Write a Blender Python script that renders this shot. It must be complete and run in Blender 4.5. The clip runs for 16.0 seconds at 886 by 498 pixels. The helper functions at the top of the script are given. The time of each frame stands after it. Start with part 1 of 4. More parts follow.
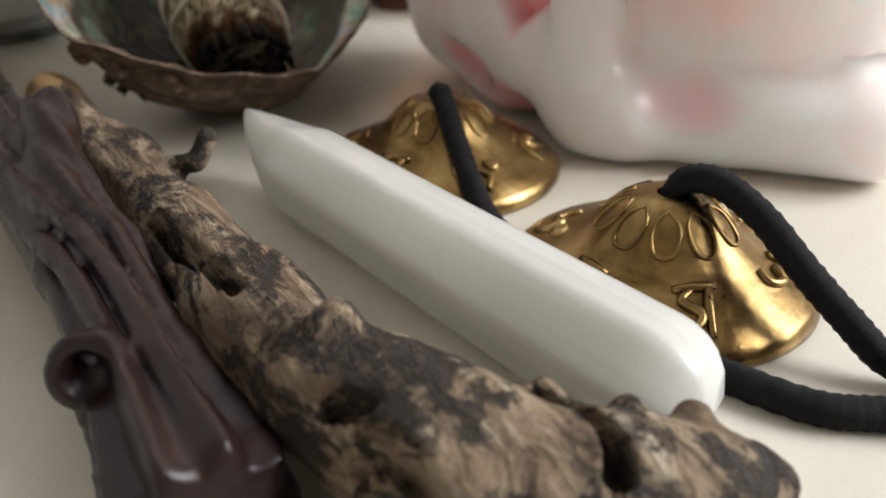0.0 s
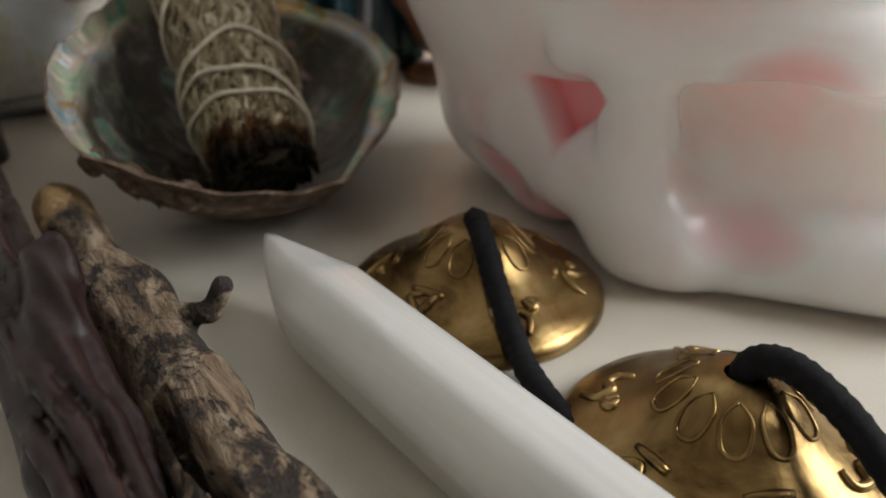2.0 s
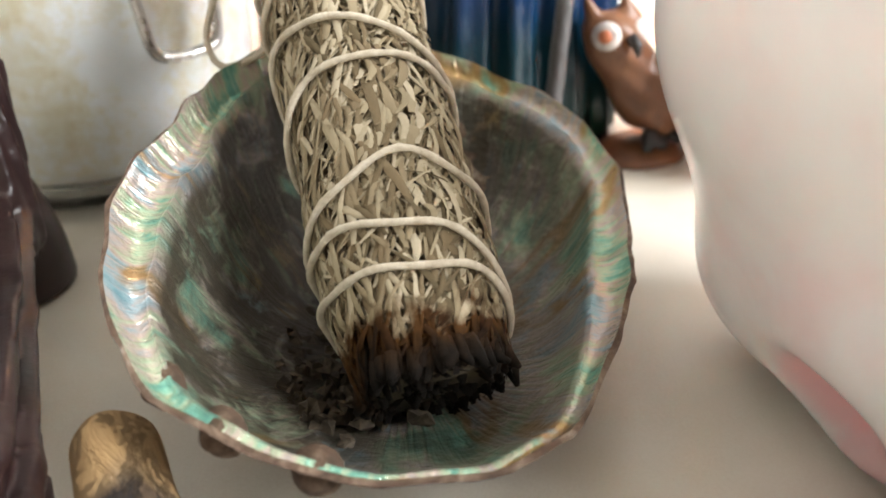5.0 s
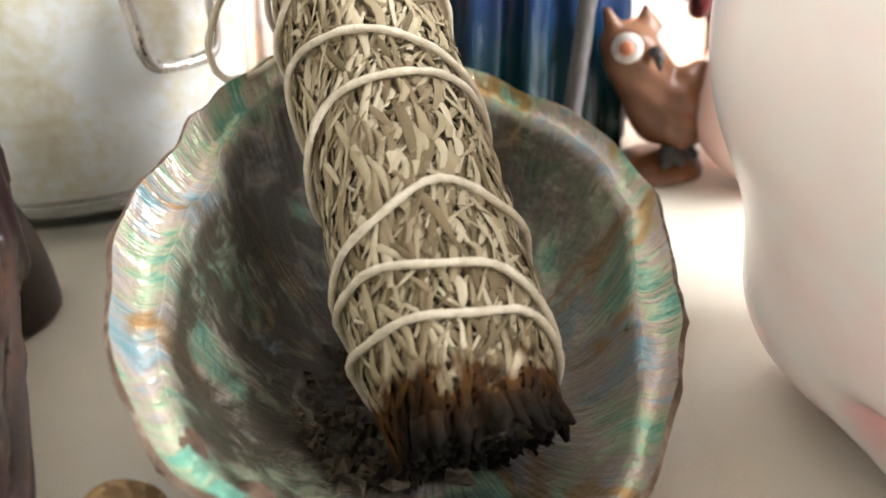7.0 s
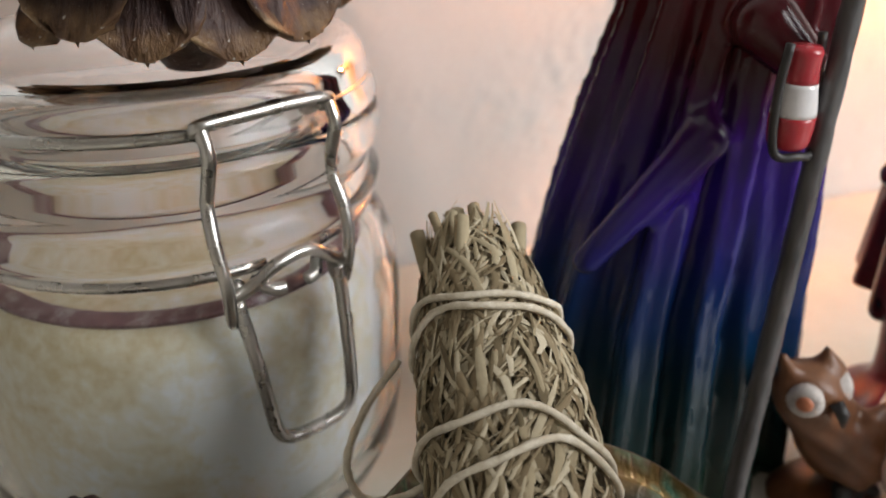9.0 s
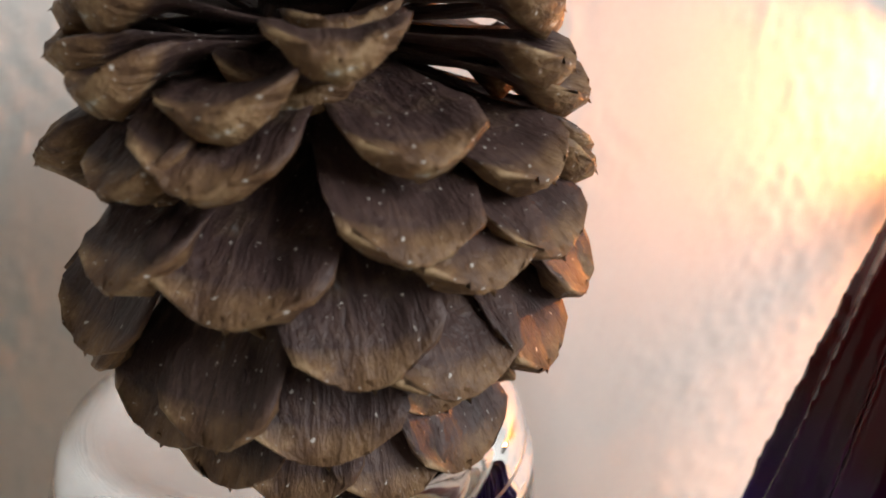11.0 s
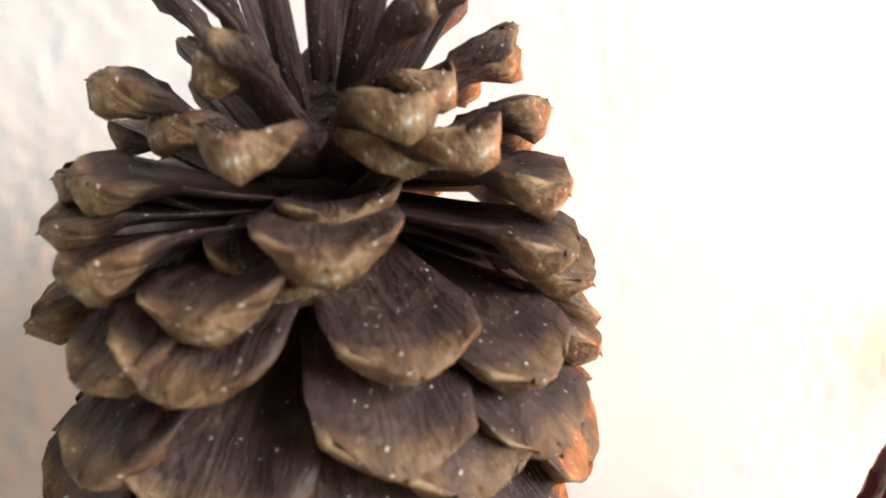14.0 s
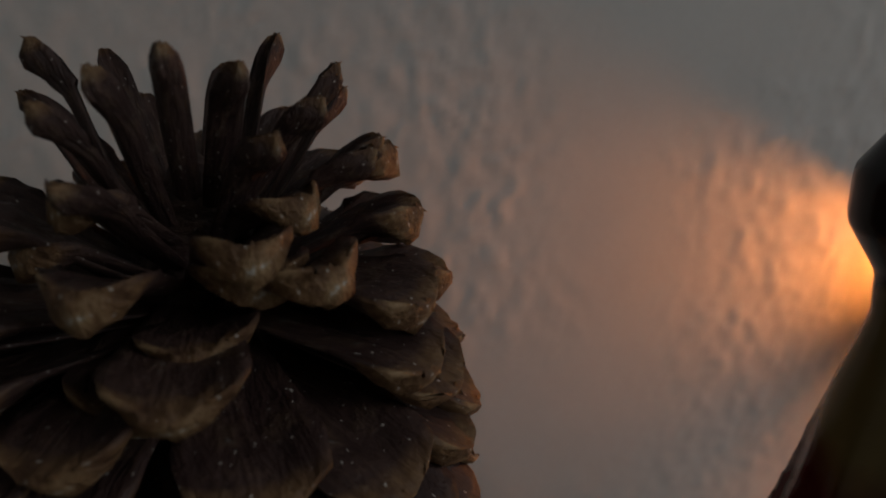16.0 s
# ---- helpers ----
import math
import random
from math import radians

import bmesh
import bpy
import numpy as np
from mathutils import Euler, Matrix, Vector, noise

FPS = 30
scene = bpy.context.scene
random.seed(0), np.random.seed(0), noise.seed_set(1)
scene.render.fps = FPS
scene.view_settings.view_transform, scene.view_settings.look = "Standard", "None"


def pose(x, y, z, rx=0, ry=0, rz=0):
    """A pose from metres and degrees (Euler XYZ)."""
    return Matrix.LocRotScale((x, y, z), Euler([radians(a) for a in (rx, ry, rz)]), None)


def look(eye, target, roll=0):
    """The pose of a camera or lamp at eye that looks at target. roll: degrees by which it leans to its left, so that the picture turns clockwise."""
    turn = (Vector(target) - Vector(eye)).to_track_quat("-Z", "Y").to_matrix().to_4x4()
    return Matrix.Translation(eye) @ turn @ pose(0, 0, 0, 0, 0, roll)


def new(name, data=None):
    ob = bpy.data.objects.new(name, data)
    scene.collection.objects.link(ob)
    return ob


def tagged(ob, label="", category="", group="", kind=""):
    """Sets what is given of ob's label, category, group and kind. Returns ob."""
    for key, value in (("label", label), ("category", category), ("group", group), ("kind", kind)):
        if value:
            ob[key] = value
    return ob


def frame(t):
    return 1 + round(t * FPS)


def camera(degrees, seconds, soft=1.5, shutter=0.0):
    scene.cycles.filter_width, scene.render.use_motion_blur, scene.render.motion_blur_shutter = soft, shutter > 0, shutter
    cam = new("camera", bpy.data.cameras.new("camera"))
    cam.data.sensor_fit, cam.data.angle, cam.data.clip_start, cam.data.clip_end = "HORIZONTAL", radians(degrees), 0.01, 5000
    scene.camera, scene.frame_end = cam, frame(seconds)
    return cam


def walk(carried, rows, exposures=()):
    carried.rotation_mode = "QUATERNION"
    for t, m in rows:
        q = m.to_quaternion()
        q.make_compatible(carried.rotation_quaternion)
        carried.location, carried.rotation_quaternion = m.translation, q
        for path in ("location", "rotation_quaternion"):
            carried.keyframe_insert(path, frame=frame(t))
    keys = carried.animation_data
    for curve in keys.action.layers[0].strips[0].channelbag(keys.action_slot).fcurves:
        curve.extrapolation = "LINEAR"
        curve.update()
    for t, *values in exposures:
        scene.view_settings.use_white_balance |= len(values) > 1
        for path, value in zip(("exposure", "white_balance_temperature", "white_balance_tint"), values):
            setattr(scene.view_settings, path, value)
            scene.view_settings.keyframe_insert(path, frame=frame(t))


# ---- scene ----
cam = camera(57.0, 16.0, soft=1.8)
PATH = [
    (0, (-0.094, -0.239, 0.094), (0.882, 1.195, -0.902), -0.3),
    (0.5, (-0.092, -0.233, 0.099), (0.886, 1.209, -0.883), -0.2),
    (1, (-0.088, -0.226, 0.105), (0.893, 1.226, -0.858), -0.0),
    (1.5, (-0.085, -0.22, 0.108), (0.888, 1.241, -0.85), 0.1),
    (2, (-0.081, -0.212, 0.111), (0.873, 1.263, -0.845), 0.2),
    (2.5, (-0.076, -0.196, 0.113), (0.841, 1.299, -0.848), 0.3),
    (3, (-0.067, -0.178, 0.114), (0.807, 1.338, -0.854), 0.2),
    (3.5, (-0.062, -0.158, 0.117), (0.756, 1.397, -0.839), -0.3),
    (4, (-0.057, -0.141, 0.116), (0.725, 1.435, -0.835), -0.6),
    (4.5, (-0.054, -0.123, 0.115), (0.691, 1.454, -0.864), -0.2),
    (4.7, (-0.054, -0.116, 0.113), (0.68, 1.466, -0.867), -0.3),
    (6.8, (-0.057, -0.091, 0.108), (0.749, 1.44, -0.895), 1.0),
    (7, (-0.058, -0.088, 0.11), (0.746, 1.456, -0.874), 1.1),
    (7.5, (-0.058, -0.078, 0.12), (0.722, 1.477, -0.866), 1.1),
    (8, (-0.06, -0.065, 0.138), (0.672, 1.523, -0.833), 0.7),
    (8.5, (-0.056, -0.05, 0.156), (0.601, 1.573, -0.81), 0.5),
    (9, (-0.046, -0.032, 0.174), (0.541, 1.649, -0.736), 0.2),
    (9.5, (-0.044, -0.021, 0.185), (0.418, 1.767, -0.582), -0.0),
    (10, (-0.044, -0.008, 0.203), (0.34, 1.792, -0.581), -0.3),
    (10.2, (-0.045, -0.003, 0.209), (0.313, 1.806, -0.565), -1.1),
    (12.3, (-0.038, 0.015, 0.235), (0.246, 1.928, -0.277), -0.0),
    (12.5, (-0.037, 0.016, 0.236), (0.25, 1.928, -0.274), 0.1),
    (13, (-0.036, 0.014, 0.244), (0.236, 1.931, -0.26), 0.4),
    (13.5, (-0.036, 0.015, 0.244), (0.22, 1.933, -0.261), 0.3),
    (14, (-0.036, 0.018, 0.243), (0.222, 1.933, -0.274), 0.2),
    (14.5, (-0.036, 0.023, 0.245), (0.222, 1.937, -0.274), -0.1),
    (15, (-0.036, 0.025, 0.249), (0.224, 1.936, -0.282), -0.2),
    (15.5, (-0.031, 0.024, 0.259), (0.242, 1.924, -0.3), -0.5),
    (16, (-0.017, 0.02, 0.269), (0.289, 1.896, -0.356), -0.3),
]
EXPOSURES = [(0.0, -0.3), (1.5, -0.7), (2.5, -0.9), (3.5, -0.2), (4.5, 0.65), (7.0, 0.95), (7.5, 0.75), (8.0, 0.2), (9.0, -0.7), (9.5, -1.1), (10.0, -1.2), (12.5, 0.4), (14.0, 0.2), (14.5, -0.55), (15.0, -1.1), (15.5, -2.25), (16.0, -3.3)]
walk(cam, [(t, look(eye, target, roll)) for t, eye, target, roll in PATH], EXPOSURES)
cam.data.dof.use_dof = True
cam.data.dof.focus_distance = 0.15
cam.data.dof.aperture_fstop = 15.0

# ---- world and light ----
world = bpy.data.worlds.new("world")
world.use_nodes = True
scene.world = world
sky = world.node_tree.nodes.new("ShaderNodeTexSky")
sky.sky_type, sky.sun_disc = "NISHITA", False
sky.sun_elevation, sky.sun_rotation = radians(40), radians(60)
world.node_tree.links.new(sky.outputs[0], world.node_tree.nodes["Background"].inputs[0])
world.node_tree.nodes["Background"].inputs[1].default_value = 0.1


def area_light(name, eye, target, sx, sy, watts, colour):
    data = bpy.data.lights.new(name, "AREA")
    data.shape, data.size, data.size_y, data.energy, data.color = "RECTANGLE", sx, sy, watts, colour
    ob = new(name, data)
    ob.matrix_world = look(eye, target)
    return ob


# daylight entering by the window in the wall on the right
area_light("window_daylight", (1.13, -0.90, 0.88), (0.0, -0.05, 0.05), 0.9, 0.9, 53.0, (0.96, 0.97, 0.98))

# ---- material helpers ----
def material(name):
    m = bpy.data.materials.new(name)
    m.use_nodes = True
    nt = m.node_tree
    return m, nt, nt.nodes["Principled BSDF"]


def node(nt, kind, **values):
    n = nt.nodes.new(kind)
    for key, value in values.items():
        n.inputs[key.replace("_", " ")].default_value = value
    return n


def coords(nt, kind="Object", stretch=(1, 1, 1)):
    tc = nt.nodes.new("ShaderNodeTexCoord")
    mp = nt.nodes.new("ShaderNodeMapping")
    mp.inputs["Scale"].default_value = stretch
    nt.links.new(tc.outputs[kind], mp.inputs[0])
    return mp.outputs[0]


def noise_tex(nt, vec, scale, detail=5.0, rough=0.6, distort=0.0):
    n = node(nt, "ShaderNodeTexNoise", Scale=scale, Detail=detail, Roughness=rough, Distortion=distort)
    nt.links.new(vec, n.inputs["Vector"])
    return n.outputs["Fac"]


def ramp(nt, fac, stops):
    r = nt.nodes.new("ShaderNodeValToRGB")
    while len(r.color_ramp.elements) < len(stops):
        r.color_ramp.elements.new(0.5)
    for e, (p, c) in zip(r.color_ramp.elements, stops):
        e.position, e.color = p, (*c, 1.0)
    nt.links.new(fac, r.inputs[0])
    return r.outputs[0]


def mix(nt, fac, a, b, mode="MIX"):
    m = nt.nodes.new("ShaderNodeMix")
    m.data_type, m.blend_type = "RGBA", mode
    for value, slot in ((fac, 0), (a, 6), (b, 7)):
        if isinstance(value, bpy.types.NodeSocket):
            nt.links.new(value, m.inputs[slot])
        else:
            m.inputs[slot].default_value = value if slot == 0 else (*value, 1.0)
    return m.outputs[2]


def calc(nt, op, a, b=0.0, clamp=False):
    m = nt.nodes.new("ShaderNodeMath")
    m.operation, m.use_clamp = op, clamp
    for i, value in enumerate((a, b)):
        if isinstance(value, bpy.types.NodeSocket):
            nt.links.new(value, m.inputs[i])
        else:
            m.inputs[i].default_value = value
    return m.outputs[0]


def span(nt, value, lo, hi):
    r = nt.nodes.new("ShaderNodeMapRange")
    r.inputs["From Min"].default_value, r.inputs["From Max"].default_value = lo, hi
    nt.links.new(value, r.inputs["Value"])
    return r.outputs[0]


def axis_of(nt, vec, axis):
    s = nt.nodes.new("ShaderNodeSeparateXYZ")
    nt.links.new(vec, s.inputs[0])
    return s.outputs[axis]


def bump(nt, shader, height, strength, distance):
    b = nt.nodes.new("ShaderNodeBump")
    b.inputs["Strength"].default_value, b.inputs["Distance"].default_value = strength, distance
    nt.links.new(height, b.inputs["Height"])
    nt.links.new(b.outputs[0], shader.inputs["Normal"])


def surface(name, stops, scale, rough=(0.4, 0.6), metal=0.0, relief=0.3, depth=0.0005, fine=900.0, stretch=(1, 1, 1), distort=0.3, spec=0.5, sss=0.0, sss_radius=(1, 0.4, 0.3), sss_scale=0.005):
    """A surface with colour at a large scale, grain at a fine one, and uneven gloss."""
    m, nt, sh = material(name)
    vec = coords(nt, "Object", stretch)
    big = noise_tex(nt, vec, scale, 6, 0.6, distort)
    small = noise_tex(nt, vec, fine, 4, 0.6)
    both = calc(nt, "ADD", calc(nt, "MULTIPLY", big, 0.75), calc(nt, "MULTIPLY", small, 0.25))
    nt.links.new(ramp(nt, both, stops), sh.inputs["Base Color"])
    r = nt.nodes.new("ShaderNodeMapRange")
    r.inputs["To Min"].default_value, r.inputs["To Max"].default_value = rough
    nt.links.new(big, r.inputs["Value"])
    nt.links.new(r.outputs[0], sh.inputs["Roughness"])
    sh.inputs["Metallic"].default_value = metal
    sh.inputs["Specular IOR Level"].default_value = spec
    if sss:
        sh.inputs["Subsurface Weight"].default_value = sss
        sh.inputs["Subsurface Radius"].default_value = sss_radius
        sh.inputs["Subsurface Scale"].default_value = sss_scale
    if relief:
        bump(nt, sh, both, relief, depth)
    return m


# ---- materials ----
M_TABLE = surface("table_paint", [(0.3, (0.58, 0.53, 0.43)), (0.5, (0.69, 0.65, 0.56)), (0.75, (0.78, 0.75, 0.68))], 14, (0.28, 0.5), relief=0.25, depth=0.0002, fine=1400)
M_WALL = surface("wall_plaster", [(0.3, (0.58, 0.575, 0.56)), (0.7, (0.68, 0.675, 0.66))], 9, (0.75, 0.9), relief=0.4, depth=0.0006, fine=420)
M_ROOM = surface("room_paint", [(0.3, (0.60, 0.57, 0.52)), (0.7, (0.70, 0.67, 0.62))], 3, (0.8, 0.9), relief=0.1)
M_FLOOR = surface("floor_wood", [(0.3, (0.16, 0.10, 0.06)), (0.7, (0.30, 0.19, 0.11))], 6, (0.4, 0.6), stretch=(1, 8, 1))
M_CARVED = surface("dark_carved_resin", [(0.3, (0.009, 0.004, 0.004)), (0.5, (0.018, 0.008, 0.0075)), (0.75, (0.034, 0.016, 0.015))], 55, (0.24, 0.46), spec=0.4, relief=0.5, depth=0.0006, fine=700)
# dark, so that the gaps between sage leaves look shaded: shade put into colour
M_CORE = surface("shaded_gap_core", [(0.3, (0.03, 0.022, 0.012)), (0.7, (0.09, 0.07, 0.04))], 200, (0.8, 0.95))
M_CORD = surface("black_cord", [(0.3, (0.004, 0.004, 0.005)), (0.7, (0.016, 0.015, 0.016))], 300, (0.7, 0.95), relief=0.8, depth=0.0006, fine=2500, spec=0.2)
M_TWINE = surface("cotton_twine", [(0.3, (0.50, 0.42, 0.30)), (0.7, (0.80, 0.74, 0.62))], 400, (0.8, 0.95), relief=0.9, depth=0.0004, fine=3000, spec=0.2)
M_STEEL = surface("clasp_steel", [(0.3, (0.45, 0.43, 0.40)), (0.7, (0.62, 0.60, 0.57))], 120, (0.18, 0.38), metal=1.0, relief=0.15, depth=0.0002)
M_MAROON = surface("maroon_flecks", [(0.3, (0.12, 0.05, 0.06)), (0.5, (0.24, 0.13, 0.14)), (0.7, (0.5, 0.42, 0.40))], 150, (0.5, 0.7))
M_SALT = surface("white_powder", [(0.36, (0.66, 0.54, 0.32)), (0.46, (0.80, 0.74, 0.60)), (0.54, (0.88, 0.88, 0.88)), (0.7, (0.84, 0.88, 0.92))], 15, (0.7, 0.9), relief=0.4, depth=0.002, fine=300)
M_OWL = surface("carved_owl_wood", [(0.3, (0.06, 0.022, 0.009)), (0.5, (0.13, 0.050, 0.019)), (0.72, (0.21, 0.09, 0.037))], 60, (0.35, 0.55), relief=0.5, depth=0.0008, fine=500, stretch=(1, 1, 0.4))
M_OWL_EYE = surface("owl_eye_paint", [(0.3, (0.30, 0.25, 0.22)), (0.6, (0.56, 0.52, 0.49))], 260, (0.5, 0.7))
M_OWL_PUPIL = surface("owl_pupil_paint", [(0.3, (0.36, 0.11, 0.05)), (0.7, (0.48, 0.18, 0.09))], 200, (0.4, 0.6))
M_PERCH = surface("black_feet", [(0.3, (0.012, 0.010, 0.010)), (0.7, (0.03, 0.026, 0.024))], 150, (0.4, 0.6))
M_STAFF = surface("grey_staff", [(0.3, (0.035, 0.033, 0.033)), (0.7, (0.10, 0.095, 0.095))], 120, (0.3, 0.5), stretch=(1, 1, 0.2))
M_RED = surface("dark_red_glaze", [(0.35, (0.012, 0.005, 0.006)), (0.5, (0.16, 0.012, 0.018)), (0.7, (0.30, 0.022, 0.032))], 45, (0.2, 0.4), relief=0.4, depth=0.001, stretch=(1, 1, 0.35))
M_WAND = surface("selenite", [(0.3, (0.66, 0.66, 0.61)), (0.5, (0.82, 0.82, 0.78)), (0.7, (0.93, 0.93, 0.90))], 60, (0.12, 0.3), relief=0.15, depth=0.0004, fine=260, stretch=(1, 0.05, 1), sss=0.9, sss_radius=(1, 1, 1), sss_scale=0.009)
M_WAND.node_tree.nodes["Principled BSDF"].inputs["Transmission Weight"].default_value = 0.3
M_QUARTZ = surface("rose_quartz", [(0.3, (0.74, 0.50, 0.45)), (0.7, (0.86, 0.67, 0.61))], 40, (0.15, 0.3), relief=0.05, sss=1.0, sss_radius=(1, 0.75, 0.7), sss_scale=0.01)
M_PALE = surface("pale_stone", [(0.3, (0.66, 0.60, 0.53)), (0.7, (0.80, 0.74, 0.68))], 60, (0.3, 0.5), sss=0.4)
M_LAMP = surface("lamp_metal", [(0.3, (0.02, 0.015, 0.012)), (0.7, (0.05, 0.04, 0.03))], 60, (0.4, 0.6))


def skull_material():
    m, nt, sh = material("pink_calcite")
    vec = coords(nt)
    bands = noise_tex(nt, vec, 22, 5, 0.55, 0.6)
    clouds = noise_tex(nt, vec, 60, 4, 0.5)
    base = ramp(nt, calc(nt, "ADD", calc(nt, "MULTIPLY", bands, 0.7), calc(nt, "MULTIPLY", clouds, 0.3)),
                [(0.30, (0.95, 0.76, 0.75)), (0.48, (0.98, 0.88, 0.87)), (0.62, (0.99, 0.94, 0.92)), (0.8, (0.98, 0.91, 0.86))])
    # pink bounce light of the hollows, painted into the base colour
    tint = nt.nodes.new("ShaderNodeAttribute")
    tint.attribute_name = "pink_bounce"
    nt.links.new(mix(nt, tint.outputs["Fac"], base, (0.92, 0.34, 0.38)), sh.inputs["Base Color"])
    sh.inputs["Roughness"].default_value = 0.2
    sh.inputs["Subsurface Weight"].default_value = 1.0
    sh.inputs["Subsurface Radius"].default_value = (1.0, 0.82, 0.8)
    sh.inputs["Subsurface Scale"].default_value = 0.045
    bump(nt, sh, clouds, 0.06, 0.001)
    return m


def nacre_material():
    """Mother of pearl: pale green, blue and rose streaks that run in from the rim, with ochre bands and soot."""
    m, nt, sh = material("abalone_nacre")
    vec = coords(nt)

    def layer(name):
        a = nt.nodes.new("ShaderNodeAttribute")
        a.attribute_name = name
        return a.outputs["Fac"]

    def fan(around, along):
        c = nt.nodes.new("ShaderNodeCombineXYZ")
        for k, (name, f) in enumerate((("ray_x", around), ("ray_y", around), ("ray_s", along))):
            nt.links.new(calc(nt, "MULTIPLY", layer(name), f), c.inputs[k])
        return c.outputs[0]

    streak = noise_tex(nt, fan(26, 3), 1.0, 3, 0.6, 0.7)
    swirl = noise_tex(nt, vec, 62, 4, 0.55, 0.5)
    broad = noise_tex(nt, fan(3.2, 2.0), 1.0, 2, 0.5, 0.3)
    both = calc(nt, "ADD", calc(nt, "MULTIPLY", streak, 0.35), calc(nt, "MULTIPLY", swirl, 0.65))
    hue = ramp(nt, both, [(0.30, (0.08, 0.24, 0.20)), (0.40, (0.18, 0.42, 0.32)), (0.47, (0.42, 0.50, 0.34)), (0.53, (0.50, 0.40, 0.35)), (0.60, (0.32, 0.42, 0.46)), (0.70, (0.13, 0.33, 0.38))])
    ochre = ramp(nt, broad, [(0.56, (0, 0, 0)), (0.60, (1, 1, 1)), (0.64, (1, 1, 1)), (0.67, (0, 0, 0))])
    col = mix(nt, calc(nt, "MULTIPLY", ochre, 0.8), hue, (0.38, 0.21, 0.05))
    smoke = calc(nt, "MULTIPLY", layer("soot"), span(nt, noise_tex(nt, vec, 75, 6, 0.7, 0.8), 0.22, 0.50), True)
    nt.links.new(mix(nt, smoke, col, (0.036, 0.029, 0.019)), sh.inputs["Base Color"])
    nt.links.new(calc(nt, "MULTIPLY", calc(nt, "SUBTRACT", 1.0, smoke), 0.5), sh.inputs["Metallic"])
    nt.links.new(calc(nt, "ADD", calc(nt, "MULTIPLY", smoke, 0.2), 0.22), sh.inputs["Roughness"])
    bump(nt, sh, calc(nt, "ADD", calc(nt, "ADD", streak, swirl), noise_tex(nt, vec, 300, 4, 0.6)), 0.7, 0.0012)
    return m


def shell_back_material():
    m, nt, sh = material("shell_crust")
    vec = coords(nt)
    n = noise_tex(nt, vec, 130, 8, 0.7, 0.5)
    nt.links.new(ramp(nt, n, [(0.3, (0.03, 0.016, 0.010)), (0.47, (0.10, 0.058, 0.034)), (0.58, (0.20, 0.135, 0.09)), (0.7, (0.45, 0.39, 0.32))]), sh.inputs["Base Color"])
    sh.inputs["Roughness"].default_value = 0.7
    bump(nt, sh, n, 1.0, 0.0025)
    return m


def driftwood_material():
    m, nt, sh = material("weathered_wood")
    vec = coords(nt)
    grain = noise_tex(nt, coords(nt, "Object", (1, 0.25, 1)), 210, 6, 0.65, 0.6)
    patch = noise_tex(nt, coords(nt, "Object", (1, 0.6, 1)), 95, 10, 0.78, 0.3)
    wood = ramp(nt, grain, [(0.3, (0.05, 0.030, 0.017)), (0.44, (0.15, 0.10, 0.06)), (0.56, (0.27, 0.20, 0.13)), (0.7, (0.44, 0.37, 0.28))])
    bark = ramp(nt, patch, [(0.50, (0, 0, 0)), (0.55, (0.97, 0.97, 0.97))])
    col = mix(nt, bark, wood, (0.022, 0.015, 0.012))
    crack = nt.nodes.new("ShaderNodeAttribute")
    crack.attribute_name = "fresh"
    nt.links.new(mix(nt, crack.outputs["Fac"], col, (0.58, 0.38, 0.18)), sh.inputs["Base Color"])
    sh.inputs["Roughness"].default_value = 0.8
    bump(nt, sh, calc(nt, "SUBTRACT", calc(nt, "ADD", grain, 0.0), calc(nt, "MULTIPLY", bark, 0.35)), 1.0, 0.003)
    return m


def robe_material():
    m, nt, sh = material("ombre_glazed_robe")
    vec = coords(nt)
    wob = calc(nt, "MULTIPLY", calc(nt, "SUBTRACT", noise_tex(nt, vec, 30, 3, 0.5), 0.5), 0.03)
    h = span(nt, calc(nt, "ADD", axis_of(nt, vec, 2), wob), 0.0, 0.26)
    col = ramp(nt, h, [(0.02, (0.003, 0.018, 0.009)), (0.16, (0.003, 0.022, 0.034)), (0.26, (0.004, 0.019, 0.095)), (0.36, (0.030, 0.011, 0.17)), (0.43, (0.03, 0.006, 0.06)), (0.49, (0.05, 0.004, 0.008)), (0.68, (0.075, 0.005, 0.007)), (0.72, (0.16, 0.12, 0.045)), (0.82, (0.13, 0.10, 0.04)), (0.84, (0.008, 0.007, 0.007))])
    nt.links.new(col, sh.inputs["Base Color"])
    sh.inputs["Roughness"].default_value = 0.2
    sh.inputs["Specular IOR Level"].default_value = 0.35
    bump(nt, sh, noise_tex(nt, vec, 90, 4, 0.5), 0.12, 0.001)
    return m


